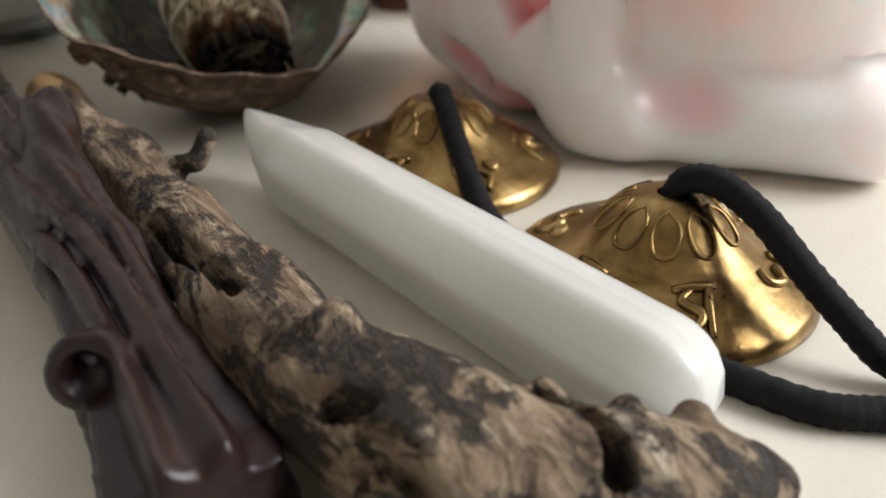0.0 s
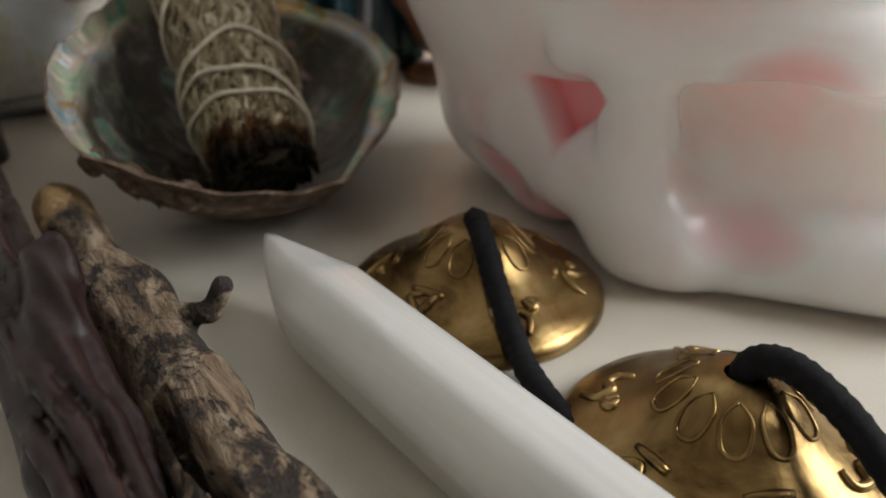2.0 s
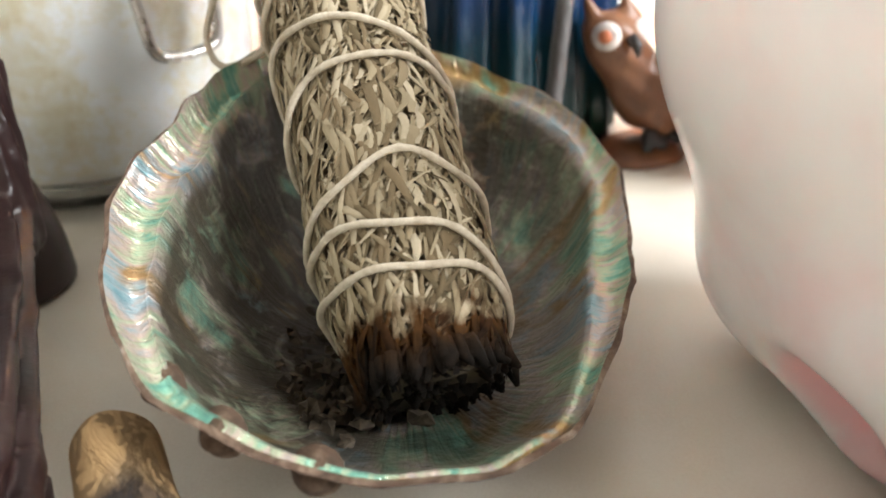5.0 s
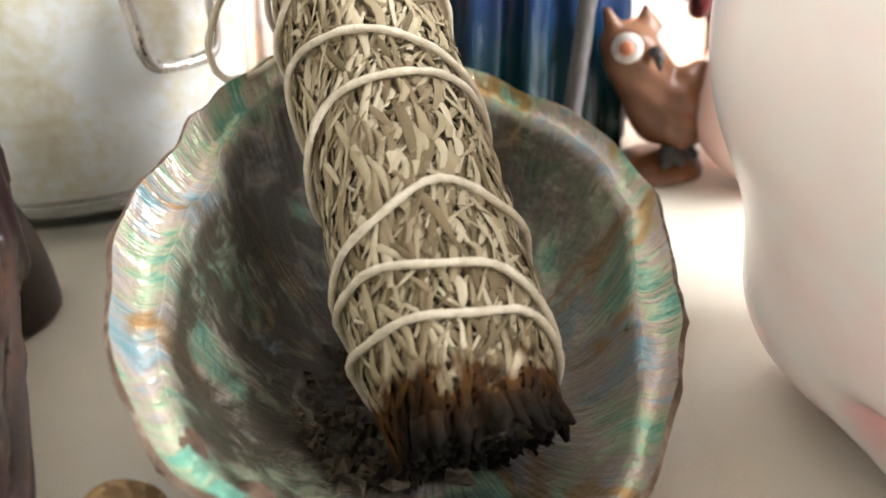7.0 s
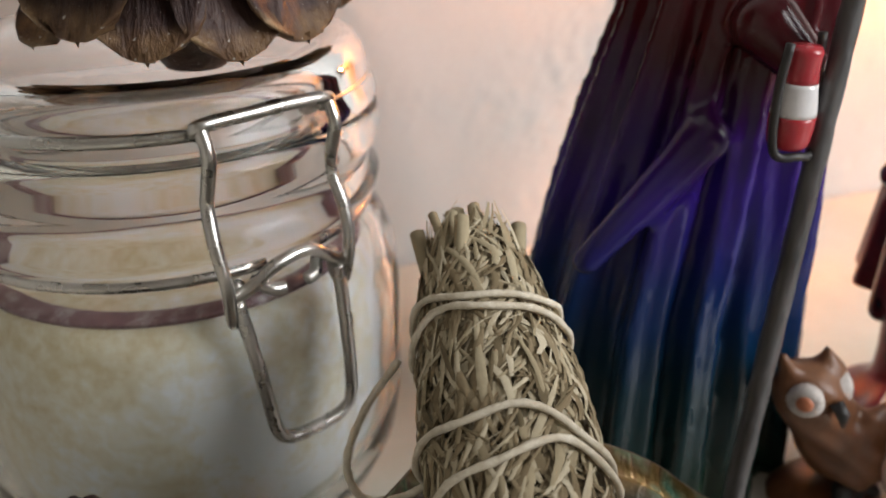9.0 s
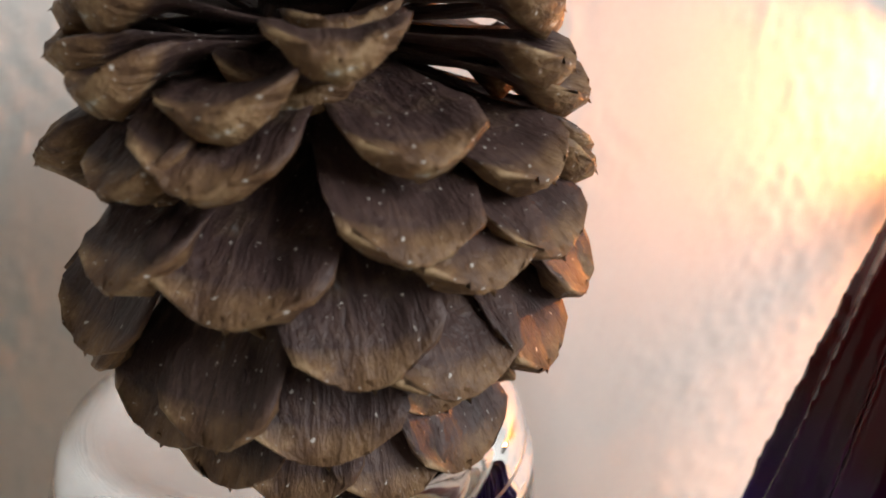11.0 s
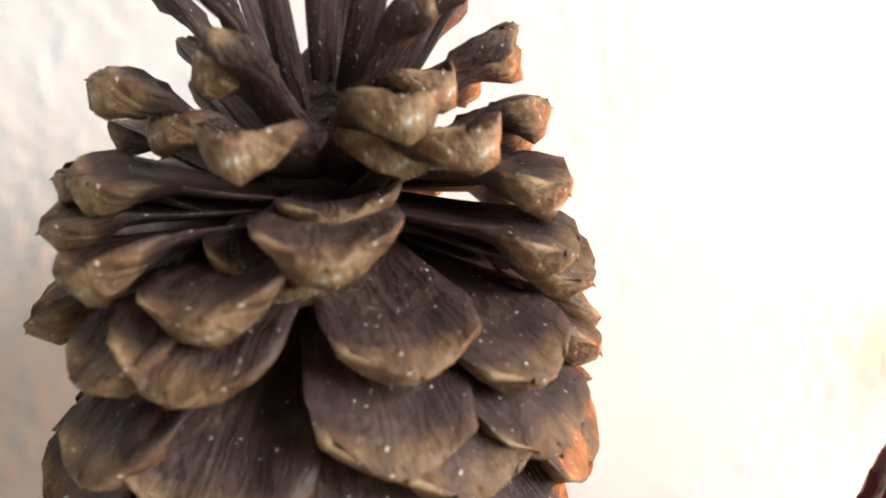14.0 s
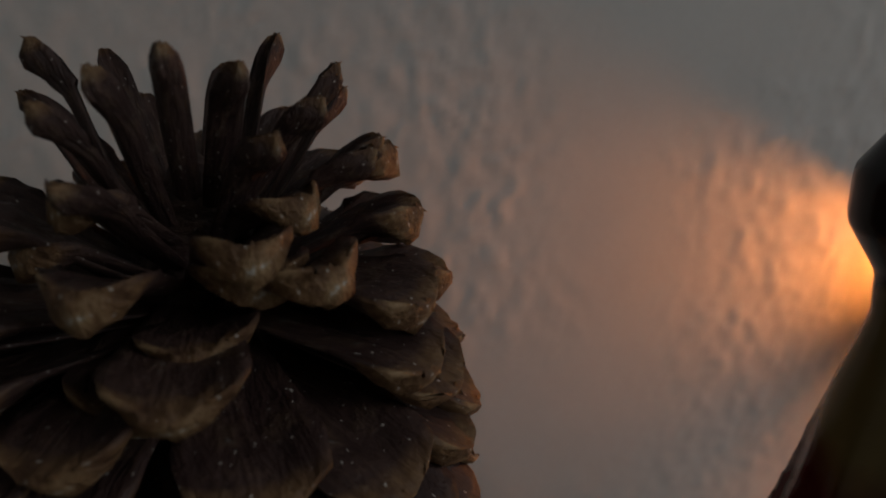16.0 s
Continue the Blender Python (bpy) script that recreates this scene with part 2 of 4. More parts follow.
def sage_material():
    m, nt, sh = material("dried_sage_leaf")
    geo = nt.nodes.new("ShaderNodeNewGeometry")
    vec = coords(nt)
    z = axis_of(nt, vec, 2)
    vein = noise_tex(nt, vec, 500, 4, 0.6)
    leaf = ramp(nt, geo.outputs["Random Per Island"], [(0.0, (0.12, 0.09, 0.05)), (0.25, (0.23, 0.17, 0.10)), (0.6, (0.42, 0.35, 0.23)), (1.0, (0.66, 0.58, 0.43))])
    leaf = mix(nt, calc(nt, "MULTIPLY", vein, 0.35), leaf, (0.24, 0.20, 0.12))
    edge = calc(nt, "ADD", z, calc(nt, "MULTIPLY", calc(nt, "SUBTRACT", noise_tex(nt, vec, 120, 4, 0.6), 0.5), 0.02))
    col = ramp(nt, span(nt, edge, -0.004, 0.014), [(0.22, (0.012, 0.009, 0.007)), (0.48, (0.05, 0.028, 0.013)), (0.75, (0.19, 0.095, 0.03)), (0.95, (1, 1, 1))])
    nt.links.new(mix(nt, 1.0, leaf, col, "MULTIPLY"), sh.inputs["Base Color"])
    sh.inputs["Roughness"].default_value = 0.85
    sh.inputs["Specular IOR Level"].default_value = 0.2
    bump(nt, sh, vein, 0.4, 0.0005)
    return m


def scale_material():
    m, nt, sh = material("cone_scale")
    info = nt.nodes.new("ShaderNodeObjectInfo")
    vec = coords(nt)
    x = axis_of(nt, vec, 0)
    grain = noise_tex(nt, coords(nt, "Object", (0.3, 1, 1)), 420, 5, 0.6, 0.4)
    spots = noise_tex(nt, vec, 170, 5, 0.65)
    dark = ramp(nt, grain, [(0.3, (0.018, 0.010, 0.010)), (0.55, (0.046, 0.026, 0.024)), (0.75, (0.095, 0.058, 0.046))])
    dark = mix(nt, calc(nt, "MULTIPLY", info.outputs["Random"], 0.4), dark, (0.085, 0.052, 0.044))
    tan = ramp(nt, spots, [(0.3, (0.075, 0.036, 0.018)), (0.5, (0.19, 0.11, 0.055)), (0.62, (0.32, 0.22, 0.12)), (0.70, (0.56, 0.57, 0.54))])
    lip = nt.nodes.new("ShaderNodeAttribute")
    lip.attribute_name = "lip"
    fac = calc(nt, "ADD", lip.outputs["Fac"], calc(nt, "MULTIPLY", calc(nt, "SUBTRACT", spots, 0.5), 0.9), True)
    dust = ramp(nt, noise_tex(nt, vec, 900, 2, 0.5), [(0.69, (0, 0, 0)), (0.73, (1, 1, 1))])
    nt.links.new(mix(nt, dust, mix(nt, fac, dark, tan), (0.46, 0.43, 0.39)), sh.inputs["Base Color"])
    sh.inputs["Roughness"].default_value = 0.5
    sh.inputs["Specular IOR Level"].default_value = 0.3
    bump(nt, sh, calc(nt, "ADD", grain, calc(nt, "MULTIPLY", spots, 0.8)), 0.75, 0.002)
    return m


def brass_material():
    m, nt, sh = material("cast_brass")
    vec = coords(nt)
    big = noise_tex(nt, vec, 60, 6, 0.6, 0.6)
    nt.links.new(ramp(nt, big, [(0.32, (0.11, 0.065, 0.024)), (0.5, (0.29, 0.19, 0.075)), (0.7, (0.46, 0.33, 0.15))]), sh.inputs["Base Color"])
    sh.inputs["Metallic"].default_value = 1.0
    nt.links.new(calc(nt, "ADD", calc(nt, "MULTIPLY", big, 0.30), 0.17), sh.inputs["Roughness"])
    bump(nt, sh, noise_tex(nt, vec, 350, 4, 0.5), 0.25, 0.0006)
    return m


def glass_material():
    m, nt, sh = material("jar_glass")
    vec = coords(nt)
    sh.inputs["Base Color"].default_value = (0.98, 1.0, 0.995, 1)
    sh.inputs["Roughness"].default_value = 0.02
    sh.inputs["Transmission Weight"].default_value = 1.0
    sh.inputs["IOR"].default_value = 1.3
    bump(nt, sh, noise_tex(nt, vec, 45, 3, 0.5), 0.08, 0.002)
    return m


M_SKULL, M_NACRE, M_CRUST, M_DRIFT = skull_material(), nacre_material(), shell_back_material(), driftwood_material()
M_ROBE, M_SAGE, M_SCALE, M_BRASS, M_GLASS = robe_material(), sage_material(), scale_material(), brass_material(), glass_material()
M_GLOW, _nt, _sh = material("lamp_bulb_glow")
_sh.inputs["Emission Color"].default_value, _sh.inputs["Emission Strength"].default_value = (1.0, 0.28, 0.045, 1), 3600.0

# ---- mesh helpers (built in centimetres, stored in metres) ----
CM = 0.01


def mesh_from(name, verts, faces, mats, smooth=True, layers=None, slots=None):
    me = bpy.data.meshes.new(name)
    v = np.asarray(verts, float) * CM
    me.from_pydata(v.tolist(), [], [list(f) for f in faces])
    for m in mats if isinstance(mats, (list, tuple)) else [mats]:
        me.materials.append(m)
    if slots is not None:
        me.polygons.foreach_set("material_index", list(slots))
    me.polygons.foreach_set("use_smooth", [smooth] * len(me.polygons))
    for key, values in (layers or {}).items():
        a = me.attributes.new(key, "FLOAT", "POINT")
        a.data.foreach_set("value", np.asarray(values, float))
    me.update()
    return me


def part(name, me, parent=None, label="", at=None):
    """Links a mesh as one object, under a thing or a part, or on its own."""
    ob = new(name, me)
    if parent is not None:
        ob.parent = parent
    if at is not None:
        ob.matrix_local = at
    if label:
        tagged(ob, label)
    return ob


def thing(name, x, y, z, label, category, group="", turn=(0, 0, 0)):
    ob = new(name)
    ob.empty_display_size = 0.01
    ob.matrix_world = pose(x * CM, y * CM, z * CM, *turn)
    return tagged(ob, label, category, group)


def joined(*pieces):
    """Verts and faces of several pieces put together."""
    verts, faces, n = [], [], 0
    for v, f in pieces:
        verts.append(np.asarray(v, float))
        faces += [[i + n for i in face] for face in f]
        n += len(v)
    return np.vstack(verts), faces


def box(x0, x1, y0, y1, z0, z1, r=0.0):
    bm = bmesh.new()
    bmesh.ops.create_cube(bm, size=1)
    for v in bm.verts:
        v.co = ((x0 + x1) / 2 + v.co.x * (x1 - x0), (y0 + y1) / 2 + v.co.y * (y1 - y0), (z0 + z1) / 2 + v.co.z * (z1 - z0))
    if r:
        bmesh.ops.bevel(bm, geom=bm.edges[:], offset=r, segments=3, affect="EDGES", profile=0.5)
    bm.verts.index_update()
    out = [tuple(v.co) for v in bm.verts], [[v.index for v in f.verts] for f in bm.faces]
    bm.free()
    return out


def lathe(profile, seg=64, cap=False):
    """Turns (radius, height) pairs about z."""
    verts, faces, n = [], [], len(profile)
    for i in range(seg):
        a = 2 * math.pi * i / seg
        verts += [(r * math.cos(a), r * math.sin(a), z) for r, z in profile]
    for i in range(seg):
        j = (i + 1) % seg
        for k in range(n - 1):
            faces.append((i * n + k, j * n + k, j * n + k + 1, i * n + k + 1))
    return verts, faces


def smooth_line(points, steps=8):
    """A Catmull-Rom line through the points."""
    p = np.asarray(points, float)
    p = np.vstack([2 * p[0] - p[1], p, 2 * p[-1] - p[-2]])
    out = []
    for i in range(1, len(p) - 2):
        for k in range(steps):
            t = k / steps
            out.append(0.5 * (2 * p[i] + (p[i + 1] - p[i - 1]) * t + (2 * p[i - 1] - 5 * p[i] + 4 * p[i + 1] - p[i + 2]) * t**2 + (3 * p[i] - p[i - 1] - 3 * p[i + 1] + p[i + 2]) * t**3))
    out.append(p[-2])
    return np.array(out)


def tube(line, radius, seg=10, closed=False, wave=None):
    """A round tube along a line; radius a number or one for each point; wave(i, a) scales it."""
    line = np.asarray(line, float)
    n = len(line)
    rad = np.full(n, radius) if np.isscalar(radius) else np.asarray(radius, float)
    ways = np.roll(line, -1, 0) - np.roll(line, 1, 0) if closed else np.gradient(line, axis=0)
    ways /= np.linalg.norm(ways, axis=1, keepdims=True) + 1e-9
    side = np.cross(ways[0], (0.13, 0.27, 0.95))
    verts, faces = [], []
    for i in range(n):
        side = side - ways[i] * (side @ ways[i])
        side /= np.linalg.norm(side) + 1e-9
        up = np.cross(ways[i], side)
        for k in range(seg):
            a = 2 * math.pi * k / seg
            r = rad[i] * (wave(i, a) if wave else 1.0)
            verts.append(line[i] + r * (math.cos(a) * side + math.sin(a) * up))
    for i in range(n if closed else n - 1):
        j = (i + 1) % n
        for k in range(seg):
            m = (k + 1) % seg
            faces.append((i * seg + k, i * seg + m, j * seg + m, j * seg + k))
    if not closed:
        faces += [tuple(range(seg))[::-1], tuple(range((n - 1) * seg, n * seg))]
    return np.array(verts), faces


def ell(p, c, r):
    q = (p - np.array(c)) / np.array(r)
    k0 = np.linalg.norm(q, axis=-1)
    k1 = np.linalg.norm(q / np.array(r), axis=-1) + 1e-9
    return k0 * (k0 - 1) / k1


def cap(p, a, b, ra, rb=None):
    a, b = np.array(a, float), np.array(b, float)
    rb = ra if rb is None else rb
    t = np.clip((p - a) @ (b - a) / ((b - a) @ (b - a)), 0, 1)
    return np.linalg.norm(p - (a + t[..., None] * (b - a)), axis=-1) - (ra + (rb - ra) * t)


def smin(a, b, k):
    h = np.clip(0.5 + 0.5 * (b - a) / k, 0, 1)
    return b + (a - b) * h - k * h * (1 - h)


def smax(a, b, k):
    return -smin(-a, -b, k)


def turned(p, c, degrees):
    a = radians(degrees)
    q = p - np.array(c)
    return np.stack([q[..., 0] * math.cos(a) + q[..., 1] * math.sin(a), -q[..., 0] * math.sin(a) + q[..., 1] * math.cos(a), q[..., 2]], -1)


def wavy(p, f, seed):
    """A cheap smooth three-way wave in -1 to 1."""
    rng = np.random.RandomState(seed)
    out = 0
    for k in range(7):
        d = rng.normal(size=3)
        d *= f * (0.7 + 0.8 * rng.rand()) / np.linalg.norm(d)
        out = out + np.sin(p @ d + rng.rand() * 6.28)
    return out / 4.0


def net(fn, lo, hi, step):
    """The surface on which fn is zero, as quads (naive surface nets)."""
    axes = [np.arange(a, b + step, step) for a, b in zip(lo, hi)]
    grid = np.stack(np.meshgrid(*axes, indexing="ij"), -1)
    f = fn(grid.reshape(-1, 3)).reshape(grid.shape[:3])
    inside = f < 0
    corner = [(i, j, k) for i in (0, 1) for j in (0, 1) for k in (0, 1)]
    n = [s - 1 for s in f.shape]
    cut = lambda a, c: a[c[0]:c[0] + n[0], c[1]:c[1] + n[1], c[2]:c[2] + n[2]]
    count = sum(cut(inside, c).astype(int) for c in corner)
    cell = (count > 0) & (count < 8)
    total, hits = np.zeros((*n, 3)), np.zeros(n)
    for a in corner:
        for b in corner:
            if sum(b) - sum(a) == 1 and all(y >= x for x, y in zip(a, b)):
                fa, fb = cut(f, a), cut(f, b)
                cross = (fa < 0) != (fb < 0)
                t = np.where(cross, fa / np.where(cross, fa - fb, 1), 0)
                pa = np.array(a, float) + t[..., None] * (np.array(b, float) - np.array(a, float))
                total += np.where(cross[..., None], pa, 0)
                hits += cross
    index = np.full(n, -1)
    where = np.argwhere(cell)
    index[cell] = np.arange(len(where))
    verts = (where + total[cell] / hits[cell][:, None]) * step + np.array(lo)
    faces = []
    for ax in range(3):
        u, v = (ax + 1) % 3, (ax + 2) % 3
        a = [slice(1, -1)] * 3
        b = [slice(1, -1)] * 3
        a[ax], b[ax] = slice(0, -1), slice(1, None)
        s0, s1 = inside[tuple(a)], inside[tuple(b)]
        for flip in (False, True):
            e = np.argwhere((s0 & ~s1) if not flip else (~s0 & s1))
            if not len(e):
                continue
            e = e + np.array([0 if d == ax else 1 for d in range(3)])
            q = []
            for du, dv in ((0, 0), (-1, 0), (-1, -1), (0, -1)):
                o = e.copy()
                o[:, u] += du
                o[:, v] += dv
                q.append(index[o[:, 0], o[:, 1], o[:, 2]])
            q = np.stack(q if not flip else q[::-1], 1)
            faces.append(q[(q >= 0).all(1)])
    return verts, np.vstack(faces).tolist()


def solid(name, fn, lo, hi, step, mat, layers=None):
    v, f = net(fn, lo, hi, step)
    return mesh_from(name, v, f, mat, layers={k: g(v) for k, g in (layers or {}).items()})


def statue(name, me, label, category):
    return tagged(new(name, me), label, category)


# ---- the setting ----
def grid_wall():
    """The plastered wall behind the table, with trowelled flat islands that stand proud."""
    xs, zs = np.arange(-30, 45.01, 0.2), np.arange(-1, 46.01, 0.2)
    gx, gz = np.meshgrid(xs, zs, indexing="ij")
    q = np.stack([gx.ravel(), gz.ravel()], -1)
    h = np.array([noise.fractal(Vector((x * 1.35, z * 1.05, 3.1)), 0.8, 2.1, 4) for x, z in q])
    g = np.array([noise.fractal(Vector((x * 1.6, z * 1.6, 8.7)), 0.9, 2.0, 2) for x, z in q])
    patch = np.clip(0.45 + 1.1 * np.array([noise.noise(Vector((x * 0.16, z * 0.16, 5.3))) for x, z in q]), 0.1, 1)
    out = np.clip((np.abs(h - 0.05) - 0.10) * -9.0 + 0.4, 0, 1) * 0.06 * patch + np.clip((h - 0.3) * 6, 0, 1) * 0.085 * patch + 0.006 * np.clip(g, -0.5, 1)
    verts = np.stack([q[:, 0], 28.3 - out, q[:, 1]], -1)
    nz = len(zs)
    faces = [(i * nz + j, (i + 1) * nz + j, (i + 1) * nz + j + 1, i * nz + j + 1) for i in range(len(xs) - 1) for j in range(nz - 1)]
    n = len(verts)
    back = [(-30, 32, -1), (45, 32, -1), (45, 32, 46), (-30, 32, 46)]
    return mesh_from("wall_north", np.vstack([verts, back]), faces + [(n, n + 1, n + 2, n + 3)], M_WALL)


tagged(new("wall_north", grid_wall()), "off-white knockdown-textured plaster wall behind the table", "wall", kind="structure")


def setting(name, shape, mat, label, category):
    return tagged(new(name, mesh_from(name, *shape, mat, smooth=False)), label, category, kind="structure")


setting("wall_north_side", joined(box(-160, -30, 28.3, 34, -75, 180), box(45, 130, 28.3, 34, -75, 180), box(-30, 45, 28.3, 34, 46, 180), box(-30, 45, 28.3, 34, -75, -1)), M_WALL, "off-white plaster wall round the textured stretch", "wall")
setting("wall_west", box(-166, -160, -260, 34, -75, 180), M_ROOM, "plain painted side wall", "wall")
setting("wall_south", box(-166, 130, -266, -260, -75, 180), M_ROOM, "plain painted wall behind the viewer", "wall")
setting("wall_east", joined(box(120, 130, -260, -140, -75, 180), box(120, 130, -40, 28.3, -75, 180), box(120, 130, -140, -40, -75, 38), box(120, 130, -140, -40, 144, 180)), M_ROOM, "painted wall with a window opening", "wall")
setting("ceiling", box(-166, 130, -266, 34, 180, 186), M_ROOM, "plain white ceiling", "ceiling")
setting("floor", box(-166, 130, -266, 34, -81, -75), M_FLOOR, "brown wooden floor", "floor")


def table():
    t = thing("table", 0, 0, -2.5, "white painted wooden tabletop with faint stains", "table")
    part("tabletop", mesh_from("tabletop", *box(-55, 75, -60, 28.1, 0, 2.5, 0.25), M_TABLE), t)
    for x, y in ((-50, -55), (70, -55), (-50, 21), (70, 21)):
        part("leg", mesh_from("leg", *box(x - 3, x + 3, y - 3, y + 3, -72.5, 0, 0.3), M_TABLE), t)
    return t


table()


# ---- carved skull ----
def skull_mesh():
    """Faces -y; local origin under the middle of the head."""
    def hollows(p):
        q = p.copy()
        q[..., 0] = np.abs(q[..., 0])
        orbit = ell(q, (3.3, -4.3, 8.6), (1.6, 1.9, 1.5))
        y, z = q[..., 1], q[..., 2]
        under = np.maximum(np.maximum(z - 4.5, (-(y + 0.6) * 1.4 - (z - 4.5) * 1.2) / 1.84), np.maximum(((y - 1.6) * 1.4 - (z - 4.5) * 0.9) / 1.66, 3.4 - q[..., 0]))
        cheek = ell(q, (4.7, -4.6, 3.6), (1.35, 1.9, 2.4))
        behind = ell(q, (4.2, 3.1, 1.4), (1.2, 1.4, 0.8))
        nose = ell(q, (0, -8.4, 6.0), (0.8, 1.4, 1.2))
        return orbit, under, cheek, behind, nose

    def fn(p):
        q = p.copy()
        q[..., 0] = np.abs(q[..., 0])
        d = ell(q, (0, 2.0, 7.2), (4.75, 6.3, 5.4))
        d = smin(d, ell(q, (0, -3.5, 8.3), (4.0, 3.5, 3.3)), 1.2)
        d = smin(d, cap(q, (3.3, -5.6, 6.0), (4.4, 0.4, 5.5), 0.8, 0.65), 0.6)
        d = smin(d, cap(q, (1.2, -6.6, 9.9), (3.5, -5.4, 9.4), 0.7, 0.6), 0.7)
        d = smin(d, ell(q, (0, -5.6, 4.6), (2.9, 2.9, 3.0)), 0.8)
        d = smin(d, cap(q, (4.15, -1.1, 5.0), (4.1, -1.4, 1.4), 0.85, 1.1), 0.5)
        d = smin(d, cap(q, (4.1, 0.2, 2.2), (4.0, -2.4, 1.2), 0.9, 1.1), 0.6)
        d = smin(d, cap(q, (4.0, -1.6, 1.15), (1.8, -7.9, 1.2), 1.1, 1.15), 0.6)
        d = smin(d, ell(q, (0, -7.4, 1.4), (2.6, 1.6, 1.4)), 0.7)
        d = smin(d, ell(q, (0, 3.0, 2.2), (3.2, 3.7, 2.3)), 2.0)
        d = smin(d, ell(q, (0, -2.2, 2.6), (3.4, 4.6, 2.5)), 0.9)
        d = smin(d, ell(q, (2.6, 1.6, 2.9), (1.9, 2.4, 2.7)), 0.9)
        orbit, under, cheek, behind, nose = hollows(p)
        d = smax(d, -orbit, 0.5)
        d = smax(d, -under, 0.3)
        d = smax(d, -cheek, 0.8)
        d = smax(d, -behind, 0.6)
        d = smax(d, -nose, 0.4)
        d = smax(d, -ell(q, (5.4, -1.8, 7.6), (1.1, 2.4, 1.6)), 1.2)
        tooth = 0.06 * np.cos(np.arctan2(q[..., 0], -q[..., 1] - 4.5) * 16.0)
        d = d + tooth * np.clip(1 - np.abs(q[..., 2] - 3.0) / 1.3, 0, 1) * np.clip((-5.6 - q[..., 1]) * 2, 0, 1)
        d = smax(d, -(np.abs(q[..., 2] - 2.9) - 0.05 + np.clip(q[..., 1] + 6.8, 0, 2)), 0.15)
        d = smax(d, -p[..., 2], 0.15)
        return d

    # stronger in and near each recess, where pink light gathers; painted, not lit
    def pink_bounce(v):
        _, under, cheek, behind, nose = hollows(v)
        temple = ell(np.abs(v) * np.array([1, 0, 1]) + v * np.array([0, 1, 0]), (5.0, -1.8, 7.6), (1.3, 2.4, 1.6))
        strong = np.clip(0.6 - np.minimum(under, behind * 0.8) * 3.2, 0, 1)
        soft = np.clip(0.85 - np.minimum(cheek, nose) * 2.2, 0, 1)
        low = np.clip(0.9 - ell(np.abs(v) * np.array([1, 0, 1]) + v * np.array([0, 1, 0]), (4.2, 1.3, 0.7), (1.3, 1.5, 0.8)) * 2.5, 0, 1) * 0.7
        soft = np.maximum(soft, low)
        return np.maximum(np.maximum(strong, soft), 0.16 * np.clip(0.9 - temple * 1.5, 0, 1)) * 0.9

    return solid("carved_skull", fn, (-6, -10, -0.3), (6, 9, 13.2), 0.17, M_SKULL, {"pink_bounce": pink_bounce})


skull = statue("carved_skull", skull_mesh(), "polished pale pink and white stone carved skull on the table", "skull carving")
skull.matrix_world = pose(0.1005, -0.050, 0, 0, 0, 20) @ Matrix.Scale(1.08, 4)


# ---- abalone shell ----
def shell_rim(a):
    """The rim, by angle: a long oval that points to the back, lower on the skull's side."""
    r = 5.9 + 1.1 * math.cos(2 * (a - 0.96)) + 0.3 * math.cos(a - 0.87) + 0.05 * math.sin(7 * a) + 0.03 * math.sin(17 * a)
    x, y = r * math.cos(a), 3.2 + r * math.sin(a)
    z = 3.06 - 0.13 * x + 0.25 * y + 0.08 * math.sin(5 * a) + 0.05 * math.sin(11 * a + 2) + 0.04 * math.sin(23 * a)
    return np.array([x, y, z])


def shelf(a):
    """Width of the flat rim band, as a share of the radius."""
    d = math.atan2(math.sin(a - 2.75), math.cos(a - 2.75))
    e = math.atan2(math.sin(a + 0.45), math.cos(a + 0.45))
    return 0.05 + 0.125 * math.exp(-((d / 0.85) ** 2)) + 0.12 * math.exp(-((e / 0.75) ** 2))


